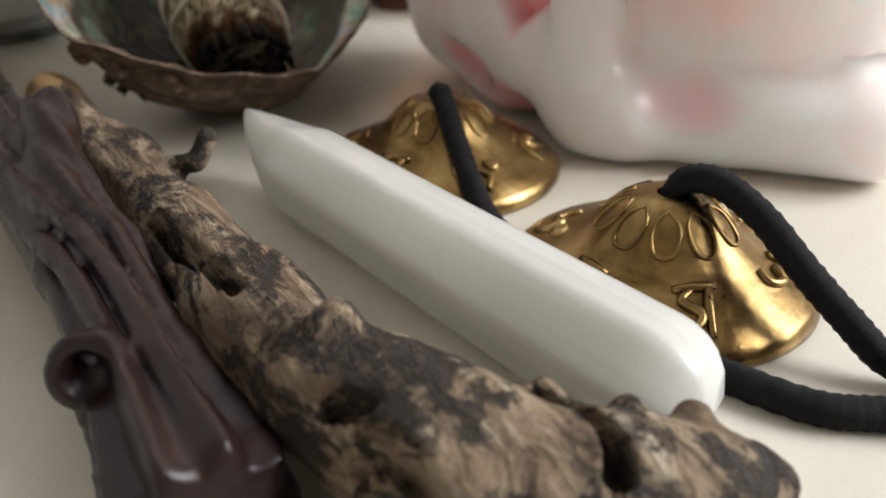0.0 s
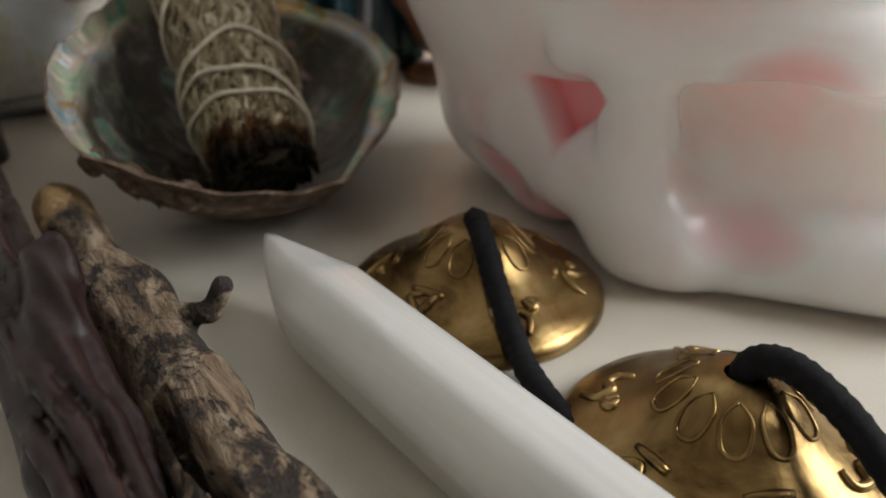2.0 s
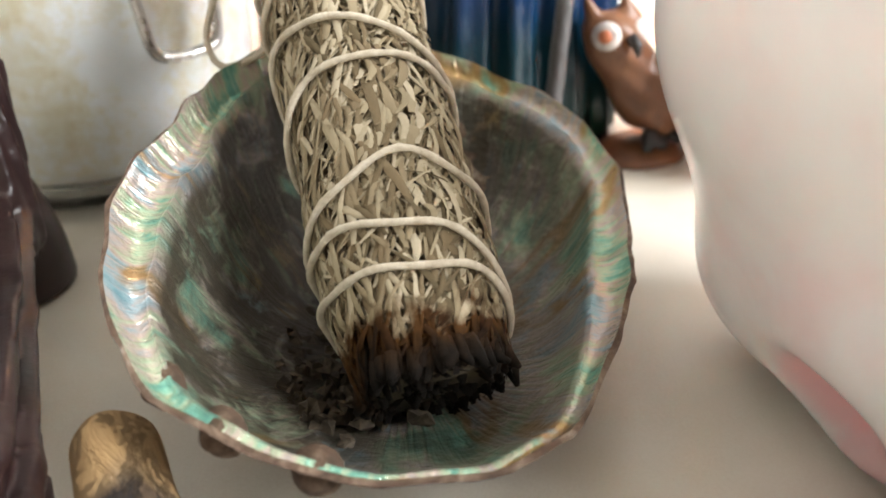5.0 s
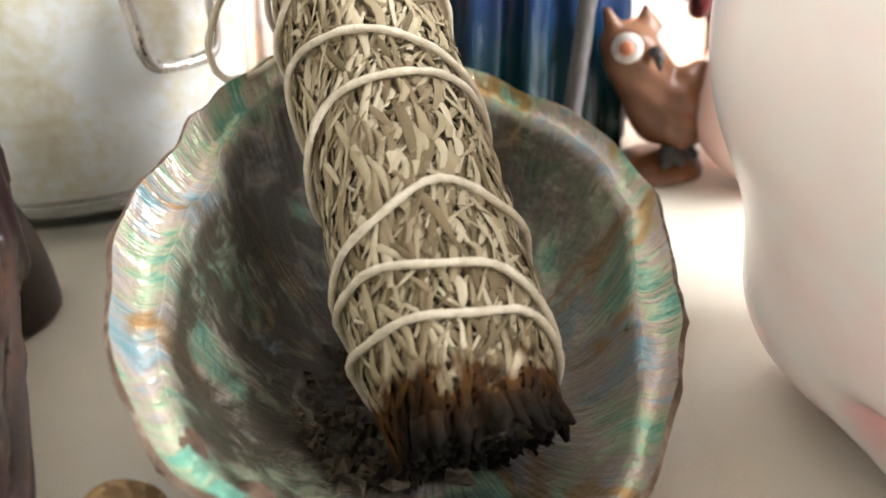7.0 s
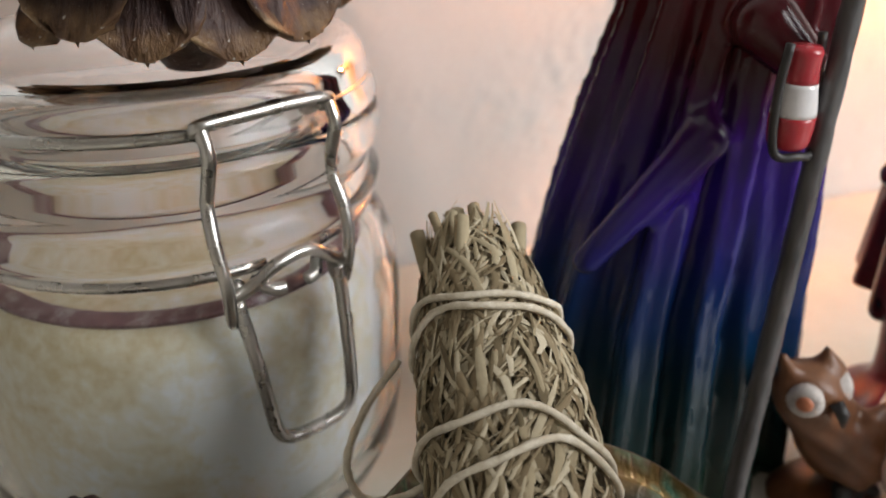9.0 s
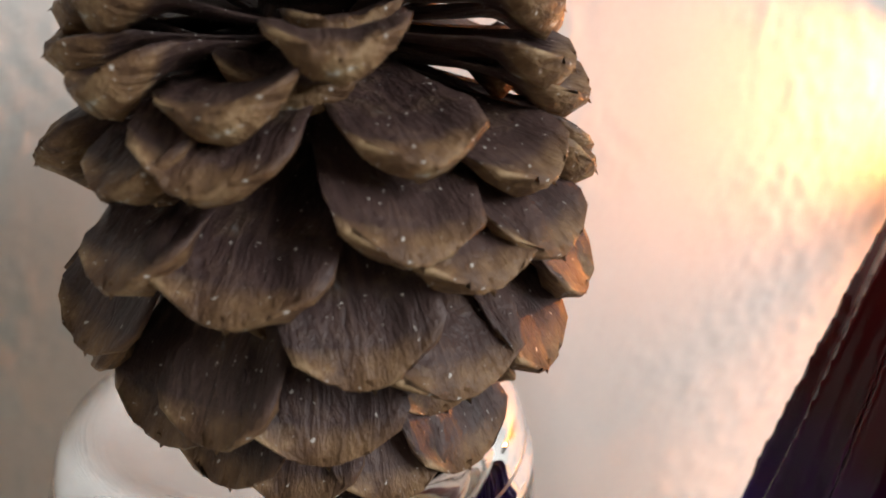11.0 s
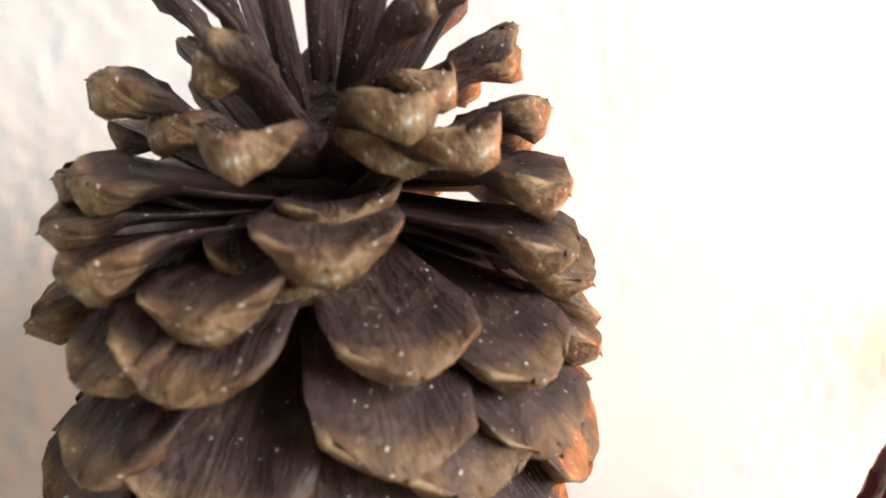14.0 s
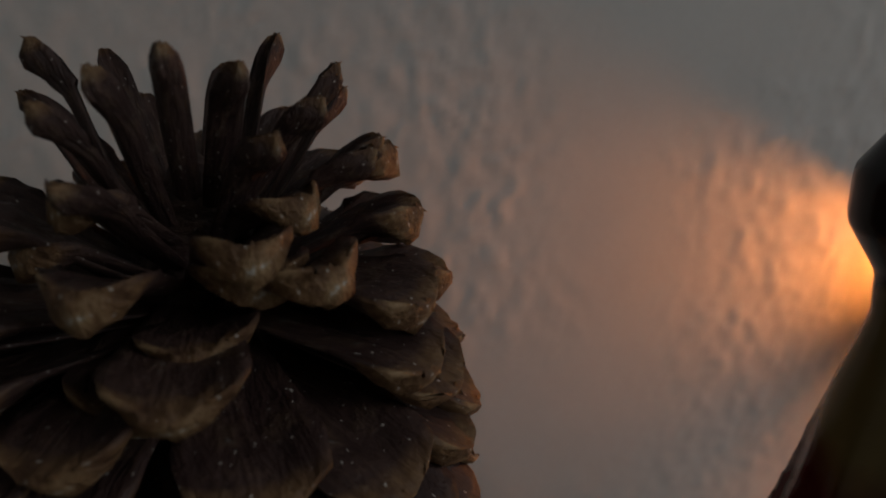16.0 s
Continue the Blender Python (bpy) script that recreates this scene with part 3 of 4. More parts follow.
def abalone():
    t = thing("abalone_shell", 0.1, 2.2, 0.0, "iridescent abalone shell bowl with a rough brown back", "shell")
    seg, rows = 120, 26
    low = np.array([0.0, 2.7, 0.0])

    def ring(k, a, lift, shrink):
        s = k / rows
        rim = shell_rim(a)
        r = s**0.85
        h = s**1.9
        if shrink:
            w = shelf(a)
            if s > 0.76:
                u = (s - 0.76) / 0.24
                r = (1 - w) + w * u
                h = 0.90 + 0.10 * u**1.5 - 0.05 * math.sin(math.pi * u)
            else:
                u = s / 0.76
                r = (1 - w - 0.005) * u**0.72
                h = 0.90 * (0.75 * u**2.1 + 0.25 * u**5)
        p = low + (rim - low) * np.array([r, r, 0]) + np.array([0, 0, lift + h * (rim[2] - lift)])
        return p

    def lump(a, s, f):
        return noise.fractal(Vector((math.cos(a) * f, math.sin(a) * f, s * f * 1.2)), 0.8, 2.0, 4)

    inner, outer, soot, ray_x, ray_y, ray_s = [], [], [], [], [], []
    for k in range(1, rows + 1):
        s = k / rows
        for i in range(seg):
            a = 2 * math.pi * i / seg
            p = ring(k, a, 0.55, True)
            p = p + np.array([0, 0, 1]) * (0.10 * lump(a, s, 4.0) * (1 - s * 0.6))
            inner.append(p)
            ray_x.append(math.cos(a))
            ray_y.append(math.sin(a))
            ray_s.append(s)
            soot.append(min(1, max(0, (0.80 - s) / 0.05)) * (0.98 - 0.48 * max(0.0, math.cos(a + 0.75)) * min(1, s * 1.5)))
            q = ring(k, a, 0.0, False)
            out = q - low
            out[2] = 0
            out /= np.linalg.norm(out) + 1e-6
            rib = (0.15 * lump(a, s, 7.0) + 0.10 * lump(a, s, 15.0)) * (1 - 0.75 * s**4)
            q = q + out * (0.10 + 0.25 * (1 - s) + rib) * min(1, s * 2) + np.array([0, 0, -0.05])
            q[2] = max(q[2], 0.0)
            outer.append(q)

    def skin(flip):
        fs = []
        for k in range(rows - 1):
            for i in range(seg):
                j = (i + 1) % seg
                f = (k * seg + i, k * seg + j, (k + 1) * seg + j, (k + 1) * seg + i)
                fs.append(f[::-1] if flip else f)
        c = tuple(range(seg))
        fs.append(c if flip else c[::-1])
        return fs

    o = np.array([0.1, 2.2, 0])
    part("nacre_lining", mesh_from("nacre_lining", np.array(inner) - o, skin(False), M_NACRE, layers={"soot": soot, "ray_x": ray_x, "ray_y": ray_y, "ray_s": ray_s}), t, "smoke-stained mother of pearl lining")
    n = len(outer)
    rimv = np.array(inner[-seg:])
    faces = skin(True) + [((rows - 1) * seg + i, (rows - 1) * seg + (i + 1) % seg, n + (i + 1) % seg, n + i) for i in range(seg)]
    part("outer_crust", mesh_from("outer_crust", np.vstack([outer, rimv]) - o, faces, M_CRUST), t, "rough brown shell back")
    for a in (4.14, 3.9, 3.68):
        c = low + (shell_rim(a) - low) * np.array([0.94, 0.94, 0.82])
        v, f = lathe([(0.0, 0.34), (0.10, 0.33), (0.17, 0.26), (0.26, 0.12), (0.36, 0.0), (0.42, -0.14)], 14)
        m = Matrix.Translation(Vector(c - o) * CM) @ pose(0, 0, 0, 70, 0, math.degrees(a) + 90)
        part("shell_siphon", mesh_from("shell_siphon", v, f, M_CRUST), t, at=m)
    return t


abalone()


# ---- sage bundle ----
def sage_bundle():
    foot, head = np.array([-0.7, -0.5, 1.8]), np.array([1.05, 11.4, 9.75])
    way = (head - foot) / np.linalg.norm(head - foot)
    t = new("sage_bundle")
    t.empty_display_size = 0.01
    t.matrix_world = Matrix.Translation(Vector(foot) * CM) @ Vector(way).to_track_quat("Z", "Y").to_matrix().to_4x4()
    tagged(t, "dried grey-green sage bundle with a charred end, in the shell", "sage bundle")
    length = float(np.linalg.norm(head - foot))
    rng = np.random.RandomState(5)

    def radius(z):
        s = z / length
        return 1.62 * (1 - 0.02 * s) * (0.80 + 0.20 * min(1, max(0, s * 7))) * (1 - 0.42 * max(0, (s - 0.72) / 0.28) ** 1.2)

    prof = [(0.05, 0.1)] + [(radius(z) * 0.90, z) for z in np.linspace(0.1, length - 0.6, 26)] + [(0.02, length - 0.6)]
    part("stem_core", mesh_from("stem_core", *lathe(prof, 30), M_CORE), t)
    verts, faces = [], []
    for i in range(6200):
        z0 = rng.uniform(-0.15, length - 1.3)
        a = rng.uniform(0, 2 * math.pi)
        ln, wd = rng.uniform(0.6, 2.1), rng.uniform(0.03, 0.115)
        twist, bend = rng.normal(0, 0.5), rng.normal(0, 1.5)
        lift = rng.uniform(-0.17, 0.06)
        fold = rng.uniform(0.2, 0.9)
        curl = -abs(rng.normal(0, 0.04))
        base = len(verts)
        for k in range(6):
            u = k / 5
            z = z0 + ln * u * math.cos(twist)
            r = radius(min(max(z, 0), length)) + lift * (0.4 + u) + 0.10 * math.sin(u * 3.1 + bend) + curl * u * u * 4
            aa = a + (ln * u * math.sin(twist) + 0.17 * bend * math.sin(u * 4.5)) / max(0.8, r)
            w = wd * (0.25 + 0.75 * math.sin(math.pi * min(1, u * 0.9 + 0.12)))
            for side in (-1, 0, 1):
                b = aa + side * w / max(0.8, r)
                rr = r - abs(side) * w * fold * 0.7
                verts.append((rr * math.cos(b), rr * math.sin(b), z))
        for k in range(5):
            for side in range(2):
                q = base + k * 3 + side
                faces.append((q, q + 1, q + 4, q + 3))
    part("leaves", mesh_from("leaves", verts, faces, M_SAGE, smooth=True), t, "overlapping narrow dried sage leaves")["kind"] = "stuff"
    for i in range(26):
        a, r = rng.uniform(0, 6.28), rng.uniform(0.1, 1.05)
        h = length + rng.uniform(-0.9, 0.7)
        x, y = r * math.cos(a), r * math.sin(a)
        line = smooth_line([(x * 1.15, y * 1.15, length - 2.5), (x, y, length - 1.2), (x * 1.05 + rng.normal(0, 0.1), y * 1.05 + rng.normal(0, 0.1), h)], 4)
        part("stem", mesh_from("stem", *tube(line, rng.uniform(0.09, 0.19), 7), M_SAGE), t)
    for i in range(120):
        a, r = rng.uniform(0, 6.28), 1.5 * math.sqrt(rng.rand())
        x, y = r * math.cos(a), r * math.sin(a)
        line = [(x * 0.95, y * 0.95, 0.5), (x, y, 0.15), (x * 1.06 + rng.normal(0, 0.06), y * 1.06 + rng.normal(0, 0.06), rng.uniform(-0.10, 0.12))]
        part("charred_tip", mesh_from("charred_tip", *tube(line, [0.13, rng.uniform(0.09, 0.16), 0.05], 6), M_SAGE), t)
    ties = ((1.35, 0.30, 0.7), (1.95, 0.50, 0.9), (3.1, 0.42, 0.1), (5.5, 0.45, 0.0), (6.5, 0.55, 0.8), (8.5, 0.42, 0.1), (9.3, 0.40, 0.7), (11.7, 0.22, 0.5), (12.3, 0.10, 1.5))
    for z, tilt, turn in ties:
        n = 48
        line = []
        for i in range(n):
            a = 2 * math.pi * i / n
            zz = z + 1.9 * tilt * math.sin(a + turn) + 0.10 * math.sin(3 * a + z) + 0.06 * math.sin(5 * a + 2 * z)
            r = radius(min(max(zz, 0), length)) + 0.17 + 0.02 * math.sin(7 * a + z)
            line.append((r * math.cos(a), r * math.sin(a), zz))
        part("twine", mesh_from("twine", *tube(line, 0.072, 7, closed=True, wave=lambda i, a: 1 + 0.14 * math.sin(2 * a + i * 1.9)), M_TWINE), t, "off-white cotton twine")
    return t


sage_bundle()


# ---- glass jar ----
JX, JY = -4.85, 18.35


def jar():
    t = thing("clip_top_jar", JX, JY, 0.0, "clear glass clip-top jar filled with white powder", "jar")
    out = [(0.0, 0.05), (3.6, 0.02), (4.6, 0.15), (5.35, 0.65), (5.7, 1.5), (5.85, 2.8), (5.85, 6.4), (5.75, 7.2), (5.45, 7.9), (5.15, 8.35), (5.1, 8.6), (5.35, 8.85), (5.4, 9.1), (5.15, 9.35), (5.12, 9.7), (5.4, 9.95), (5.45, 10.2), (5.42, 10.5), (5.4, 10.66), (5.34, 10.74), (5.25, 10.78)]
    inn = [(4.84, 10.78), (4.77, 10.75), (4.75, 10.68), (4.75, 10.5), (4.75, 9.4), (4.75, 8.7), (4.78, 8.4), (5.1, 7.8), (5.45, 7.0), (5.5, 2.8), (5.3, 1.5), (4.9, 0.9), (3.6, 0.5), (0.0, 0.45)]
    def lift(z):
        """The neck, lid and clasp stand a little higher than the plain profile."""
        return z + 0.55 * min(1.0, max(0.0, (z - 7.0) / 3.5))

    part("body", mesh_from("body", *lathe([(r * 1.04, lift(z)) for r, z in out + inn], 96), M_GLASS), t, "clear ribbed glass body")
    salt = [(0.0, 0.5), (3.6, 0.56), (4.8, 0.98), (5.22, 1.6), (5.42, 2.8), (5.38, 6.95), (5.1, 7.5), (4.4, 7.6), (2.0, 7.65), (0.0, 7.65)]
    part("powder", mesh_from("powder", *lathe(salt, 72), M_SALT), t, "white powder with yellowish patches")
    # thin maroon ring round the top edge of the powder
    part("maroon_ring", mesh_from("maroon_ring", *lathe([(4.4, 7.66), (4.9, 7.62), (5.0, 7.58), (4.95, 7.68), (4.6, 7.74), (4.4, 7.66)], 72), M_MAROON), t, "thin dark red ring on the powder")
    lid = [(0.0, 11.9), (3.4, 11.95), (4.0, 12.25), (4.55, 12.45), (4.95, 12.3), (5.15, 11.9), (5.2, 11.5), (5.35, 11.2), (5.4, 10.95), (5.33, 10.86), (5.2, 10.82), (4.75, 10.82), (4.65, 10.84), (4.6, 10.9), (4.56, 11.1), (4.5, 11.3), (4.4, 11.4), (4.2, 11.46), (3.6, 11.47), (0.0, 11.45)]
    part("lid", mesh_from("lid", *lathe([(r * 1.04, lift(z)) for r, z in lid], 96), M_GLASS), t, "thick clear glass lid")
    face = radians(-67)
    rot = Matrix.Rotation(face, 3, "Z")

    def wire(points, r=0.14, steps=8):
        line = smooth_line([rot @ Vector((x, y, lift(z))) for x, y, z in points], steps)
        return mesh_from("wire", *tube(line, r, 9), M_STEEL)

    def loop(rad, z, a0, a1, r=0.14):
        line = [(rad * math.cos(face + a), rad * math.sin(face + a), lift(z)) for a in np.linspace(a0, a1, 60)]
        return mesh_from("ring_wire", *tube(line, r, 9), M_STEEL)

    part("ring_wire", loop(5.30, 11.45, 0.24, 6.28 - 0.24), t)
    part("ring_wire", loop(5.30, 8.55, 0.05, 6.28 - 0.05), t)
    s = 1.5
    part("clasp_bar", wire([(5.3, -s, 11.5), (5.55, -s, 11.75), (5.6, -0.4, 11.8), (5.6, 0.6, 11.82), (5.55, s, 11.75), (5.3, s, 11.5)], 0.15), t)
    for k in (-s, s):
        part("clasp_arm", wire([(5.55, k, 11.7), (5.75, k, 11.2), (5.55, k, 10.5), (5.45, k * 1.02, 10.1), (5.75, k * 1.08, 9.4), (5.95, k * 1.05, 8.7), (5.85, k, 8.0), (5.7, k * 0.95, 7.75), (5.62, k * 0.85, 8.2), (5.75, k * 0.8, 8.55)], 0.15), t)
    part("hinge_bar", wire([(5.75, -s, 8.25), (6.0, -s * 0.7, 8.5), (6.1, -0.4, 8.85), (6.1, 0.4, 8.9), (6.0, s * 0.7, 8.5), (5.75, s, 8.25)], 0.15), t)
    for k in (-0.5, 0.45):
        part("hinge_pin", wire([(5.7, k * 1.8, 8.5), (6.05, k * 1.2, 8.35), (6.1, k * 0.6, 8.3)], 0.15), t)
    b = 1.25
    part("bail_handle", wire([(5.8, -b * 1.05, 8.2), (6.05, -b, 7.4), (6.3, -b * 0.92, 6.2), (6.45, -b * 0.84, 5.2), (6.5, -b * 0.6, 4.85), (6.52, 0, 4.78), (6.5, b * 0.6, 4.85), (6.45, b * 0.84, 5.2), (6.3, b * 0.92, 6.2), (6.05, b, 7.4), (5.8, b * 1.05, 8.2)], 0.16, 8), t, "bent steel wire bail")
    return t


jar()


# ---- pine cone ----
PX, PY, PZ = -3.8, 16.6, 12.4


def cone_scale_mesh(seed, slim=False):
    """A scale that points along +x, its upper face up, with a thick lipped tip and a small spine."""
    rng = np.random.RandomState(seed)
    nu, nv = 15, 11
    verts, lip = [], []
    for top in (1, 0):
        for i in range(nu):
            u = i / (nu - 1)
            half = (0.5 + 0.5 * u**0.8) if u < 0.72 else (0.5 + 0.5 * 0.72**0.8 + 0.02) * math.sqrt(max(0.0, 1 - ((u - 0.72) / 0.30) ** 4.0))
            half *= 1.05
            for j in range(nv):
                v = j / (nv - 1) * 2 - 1
                x = 3.0 * u - 0.10 * abs(v) ** 2 * (u > 0.7)
                y = half * v + 0.03 * rng.normal() * (u > 0.8)
                cup = 0.17 * v * v * half * (0.4 + u)
                z = cup + 0.30 * u * u - 0.42 * max(0, u - 0.72) ** 1.3 * 3.0
                thick = (0.13 + 0.72 * max(0, u - 0.62) / 0.38 * (1 - 0.5 * abs(v))) * (1 - abs(v) ** 4 * 0.7)
                if slim:
                    thick *= 0.75
                    y *= 1.0 - 0.35 * u
                if u > 0.9:
                    thick *= max(0.15, (1.02 - u) / 0.12)
                if not top:
                    z -= thick
                z += 0.025 * rng.normal() * (u > 0.7) + 0.02 * math.sin(v * 9 + seed) * u
                verts.append((x, y, z))
                lip.append(max(0, min(1, (u - (0.93 if slim else 0.885 if top else 0.78)) / 0.05)))
    faces = []
    n = nu * nv
    for i in range(nu - 1):
        for j in range(nv - 1):
            a = i * nv + j
            faces.append((a, a + nv, a + nv + 1, a + 1))
            faces.append((n + a, n + a + 1, n + a + nv + 1, n + a + nv))
    for i in range(nu - 1):
        for j in (0, nv - 1):
            a, b = i * nv + j, (i + 1) * nv + j
            faces.append((a, n + a, n + b, b) if j == 0 else (a, b, n + b, n + a))
    for j in range(nv - 1):
        a = (nu - 1) * nv + j
        faces.append((a, n + a, n + a + 1, a + 1))
    k = len(verts)
    verts += [(2.92, -0.10, 0.0), (2.92, 0.10, 0.0), (2.92, 0, 0.14), (3.06, 0.02, -0.08)]
    lip += [1, 1, 1, 1]
    faces += [(k, k + 1, k + 3), (k + 1, k + 2, k + 3), (k + 2, k, k + 3)]
    return mesh_from("cone_scale", verts, faces, M_SCALE, layers={"lip": lip})


# scales that face the room: bearing in degrees and height of the tip in centimetres
FRONT_SCALES = ((-109, 24.3), (-60, 24.8), (-33, 24.3), (-69, 23.4), (-52, 22.9), (-107, 22.9), (-143, 23.6), (-138, 22.1), (-88, 21.4), (-28, 21.8), (-44, 20.9), (-115, 20.6), (-155, 21.3), (-136, 20.9), (-111, 19.6), (-78, 19.9), (-55, 19.3), (-28, 20.3), (-26, 19.0), (-129, 19.5), (-161, 19.5), (-77, 18.5), (-64, 17.9), (-42, 18.0), (-136, 18.0), (-106, 17.7), (-91, 16.6), (-69, 16.0), (-44, 15.7), (-97, 15.0), (-116, 15.3), (-82, 13.4), (-58, 13.6), (-137, 14.8), (-127, 13.9), (-153, 16.4), (-22, 16.6), (-110, 25.8), (-86, 26.1), (-62, 25.8), (-38, 25.2), (-20, 24.4), (-128, 25.3), (-105, 13.5))


def pine_cone():
    t = thing("pine_cone", PX, PY, PZ, "large open brown pine cone standing on the jar lid", "pine cone")
    core = [(0.05, 0.1), (0.7, 0.15), (1.3, 1.0), (1.9, 2.4), (1.9, 5.5), (1.4, 8.5), (0.8, 10.5), (0.4, 11.4), (0.02, 11.8)]
    part("cone_core", mesh_from("cone_core", *lathe(core, 24), M_SCALE, layers={"lip": [0] * (24 * 9)}), t)
    kinds = [cone_scale_mesh(s) for s in (1, 2, 3, 4, 9, 10)]
    slim_kinds = [cone_scale_mesh(s, True) for s in (5, 6, 7, 8)]
    rng = np.random.RandomState(12)

    def scale(bearing, tip, i, short=1.0):
        reach = short * float(np.interp(tip, [13, 14.5, 15.3, 16.6, 18, 19.5, 20.85, 22, 23.2, 24.1, 25, 26.5], [3.3, 4.2, 4.7, 5.05, 5.2, 5.1, 4.9, 4.45, 4.0, 3.6, 3.1, 2.0]))
        tilt = float(np.interp(tip, [13, 15.5, 17, 18.5, 20, 21.4, 22.6, 24, 25.2, 26.3], [-60, -50, -40, -30, -17, -3, 16, 32, 52, 68])) + rng.normal(0, 3)
        length = min(4.7, max(2.6, (reach - 1.0) / max(0.45, math.cos(radians(tilt)))))
        wide = float(np.interp(tip, [13, 16, 18, 19.7, 21.4, 22.9, 23.6, 25, 26.3], [1.25, 1.4, 1.4, 1.2, 1.1, 0.9, 0.75, 0.5, 0.32])) * (1 + rng.normal(0, 0.06))
        inner, foot = reach - length * math.cos(radians(tilt)), tip - PZ - length * math.sin(radians(tilt))
        m = pose(0, 0, foot * CM, 0, 0, bearing) @ Matrix.Translation((inner * CM, 0, 0)) @ pose(0, 0, 0, rng.normal(0, 6), -tilt, rng.normal(0, 4))
        m = m @ Matrix.Diagonal((length / 3.0, wide, (0.7 if tip > 24 else 1.0) + 0.2 * rng.rand(), 1))
        part("cone_scale", slim_kinds[i % 4] if tip > 24 else kinds[i % 6], t, at=m)

    for i, (bearing, tip) in enumerate(FRONT_SCALES):
        scale(bearing, tip, i)
    for i in range(112):
        u = i / 111
        bearing = (i * 137.508) % 360 - 180
        front = -166 < bearing < -14
        if front and (u > 0.86 or i % 2):
            continue
        scale(bearing, 13.2 + 13.0 * u**1.05, i, 0.74 if front else 1.0)


pine_cone()


# ---- selenite wand ----
def wand_mesh():
    """Lies along +y from its rounded end; facetted, with a chisel point."""
    n, seg = 60, 48
    length = 14.4
    verts, faces = [], []
    for i in range(n):
        u = i / (n - 1)
        y = length * u
        r = 1.21
        if y < 1.3:
            r *= math.sqrt(max(0.0004, 1 - (1 - y / 1.3) ** 2)) ** 0.9
        if y > length - 2.6:
            r *= max(0.02, (length - y) / 2.6) ** 0.72
        for k in range(seg):
            a = 2 * math.pi * k / seg
            six = math.cos(math.pi / 6) / math.cos((a + 0.3) % (math.pi / 3) - math.pi / 6)
            f = r * (0.85 * six + 0.17)
            verts.append((f * math.cos(a), y, 1.03 + f * math.sin(a) * 0.92 + 0.75 * max(0, (y - length + 2.6) / 2.6) ** 1.5))
    for i in range(n - 1):
        for k in range(seg):
            m = (k + 1) % seg
            faces.append((i * seg + k, (i + 1) * seg + k, (i + 1) * seg + m, i * seg + m))
    faces += [tuple(range(seg)), tuple(range((n - 1) * seg, n * seg))[::-1]]
    return mesh_from("selenite_wand", verts, faces, M_WAND)


wand = tagged(new("selenite_wand", wand_mesh()), "polished milky white selenite wand with a pointed tip", "crystal wand")
wand.matrix_world = pose(-0.0085, -0.1845, 0.0012, 0, 0, 5.2)


# ---- cymbals and cord ----
def cymbal(x, y, turn, label):
    t = thing("tingsha_cymbal", x, y, 0.0, label, "cymbal", "pair of tingsha cymbals", (0, 0, turn))
    prof = [(0.28, 2.12), (0.5, 2.11), (0.85, 1.98), (1.15, 1.72), (1.4, 1.42), (1.75, 1.14), (2.2, 0.90), (2.7, 0.66), (3.1, 0.44), (3.25, 0.28), (3.26, 0.10), (3.2, 0.0), (3.05, 0.02), (2.7, 0.36), (1.7, 0.9), (1.2, 1.5), (0.8, 1.9), (0.28, 1.95), (0.28, 2.12)]
    part("disc", mesh_from("disc", *lathe(prof, 96), M_BRASS), t)

    def height(r):
        for (r0, z0), (r1, z1) in zip(prof[:11], prof[1:12]):
            if r0 <= r <= r1:
                return z0 + (z1 - z0) * (r - r0) / (r1 - r0 + 1e-6)
        return 0.3

    def stroke(points, w):
        line = smooth_line([(r * math.cos(a), r * math.sin(a), height(r) + 0.02) for r, a in points], 5)
        n = len(line)
        taper = [w * (0.55 + 0.45 * math.sin(math.pi * (k + 0.4) / n)) for k in range(n)]
        return tube(line, taper, 7)

    for i in range(10):
        a = 2 * math.pi * i / 10
        part("petal", mesh_from("petal", *stroke([(0.75, a), (1.05, a - 0.24), (1.38, a - 0.16), (1.48, a), (1.38, a + 0.16), (1.05, a + 0.24), (0.75, a)], 0.05), M_BRASS), t)
    rng = np.random.RandomState(3)
    for i in range(6):
        a = 2 * math.pi * (i + 0.3) / 6
        kind = i % 3
        if kind == 0:
            lines = [[(2.75, a - 0.26), (2.72, a - 0.05), (2.45, a + 0.02), (2.2, a - 0.12), (2.0, a - 0.02)], [(2.9, a + 0.06), (2.3, a + 0.10), (1.95, a + 0.16)], [(2.0, a - 0.2), (1.95, a + 0.24)]]
        elif kind == 1:
            lines = [[(2.0, a - 0.2), (2.3, a - 0.22), (2.45, a - 0.08), (2.25, a + 0.02), (2.5, a + 0.12), (2.85, a + 0.04)], [(2.05, a + 0.16), (2.3, a + 0.2), (2.2, a + 0.28), (2.05, a + 0.2)]]
        else:
            lines = [[(2.8, a - 0.18), (2.45, a - 0.16), (2.2, a - 0.02), (2.5, a + 0.06), (2.85, a + 0.2)], [(2.0, a - 0.18), (2.02, a + 0.2)], [(2.3, a + 0.16), (2.45, a + 0.22), (2.3, a + 0.26)]]
        for line in lines:
            part("raised_mark", mesh_from("raised_mark", *stroke(line, 0.12), M_BRASS), t)
    return t


cymbal(2.3, -6.65, 0, "cast brass tingsha cymbal with raised worn marks, lying near the skull")
cymbal(2.85, -14.15, 40, "cast brass tingsha cymbal with raised marks and black cord")


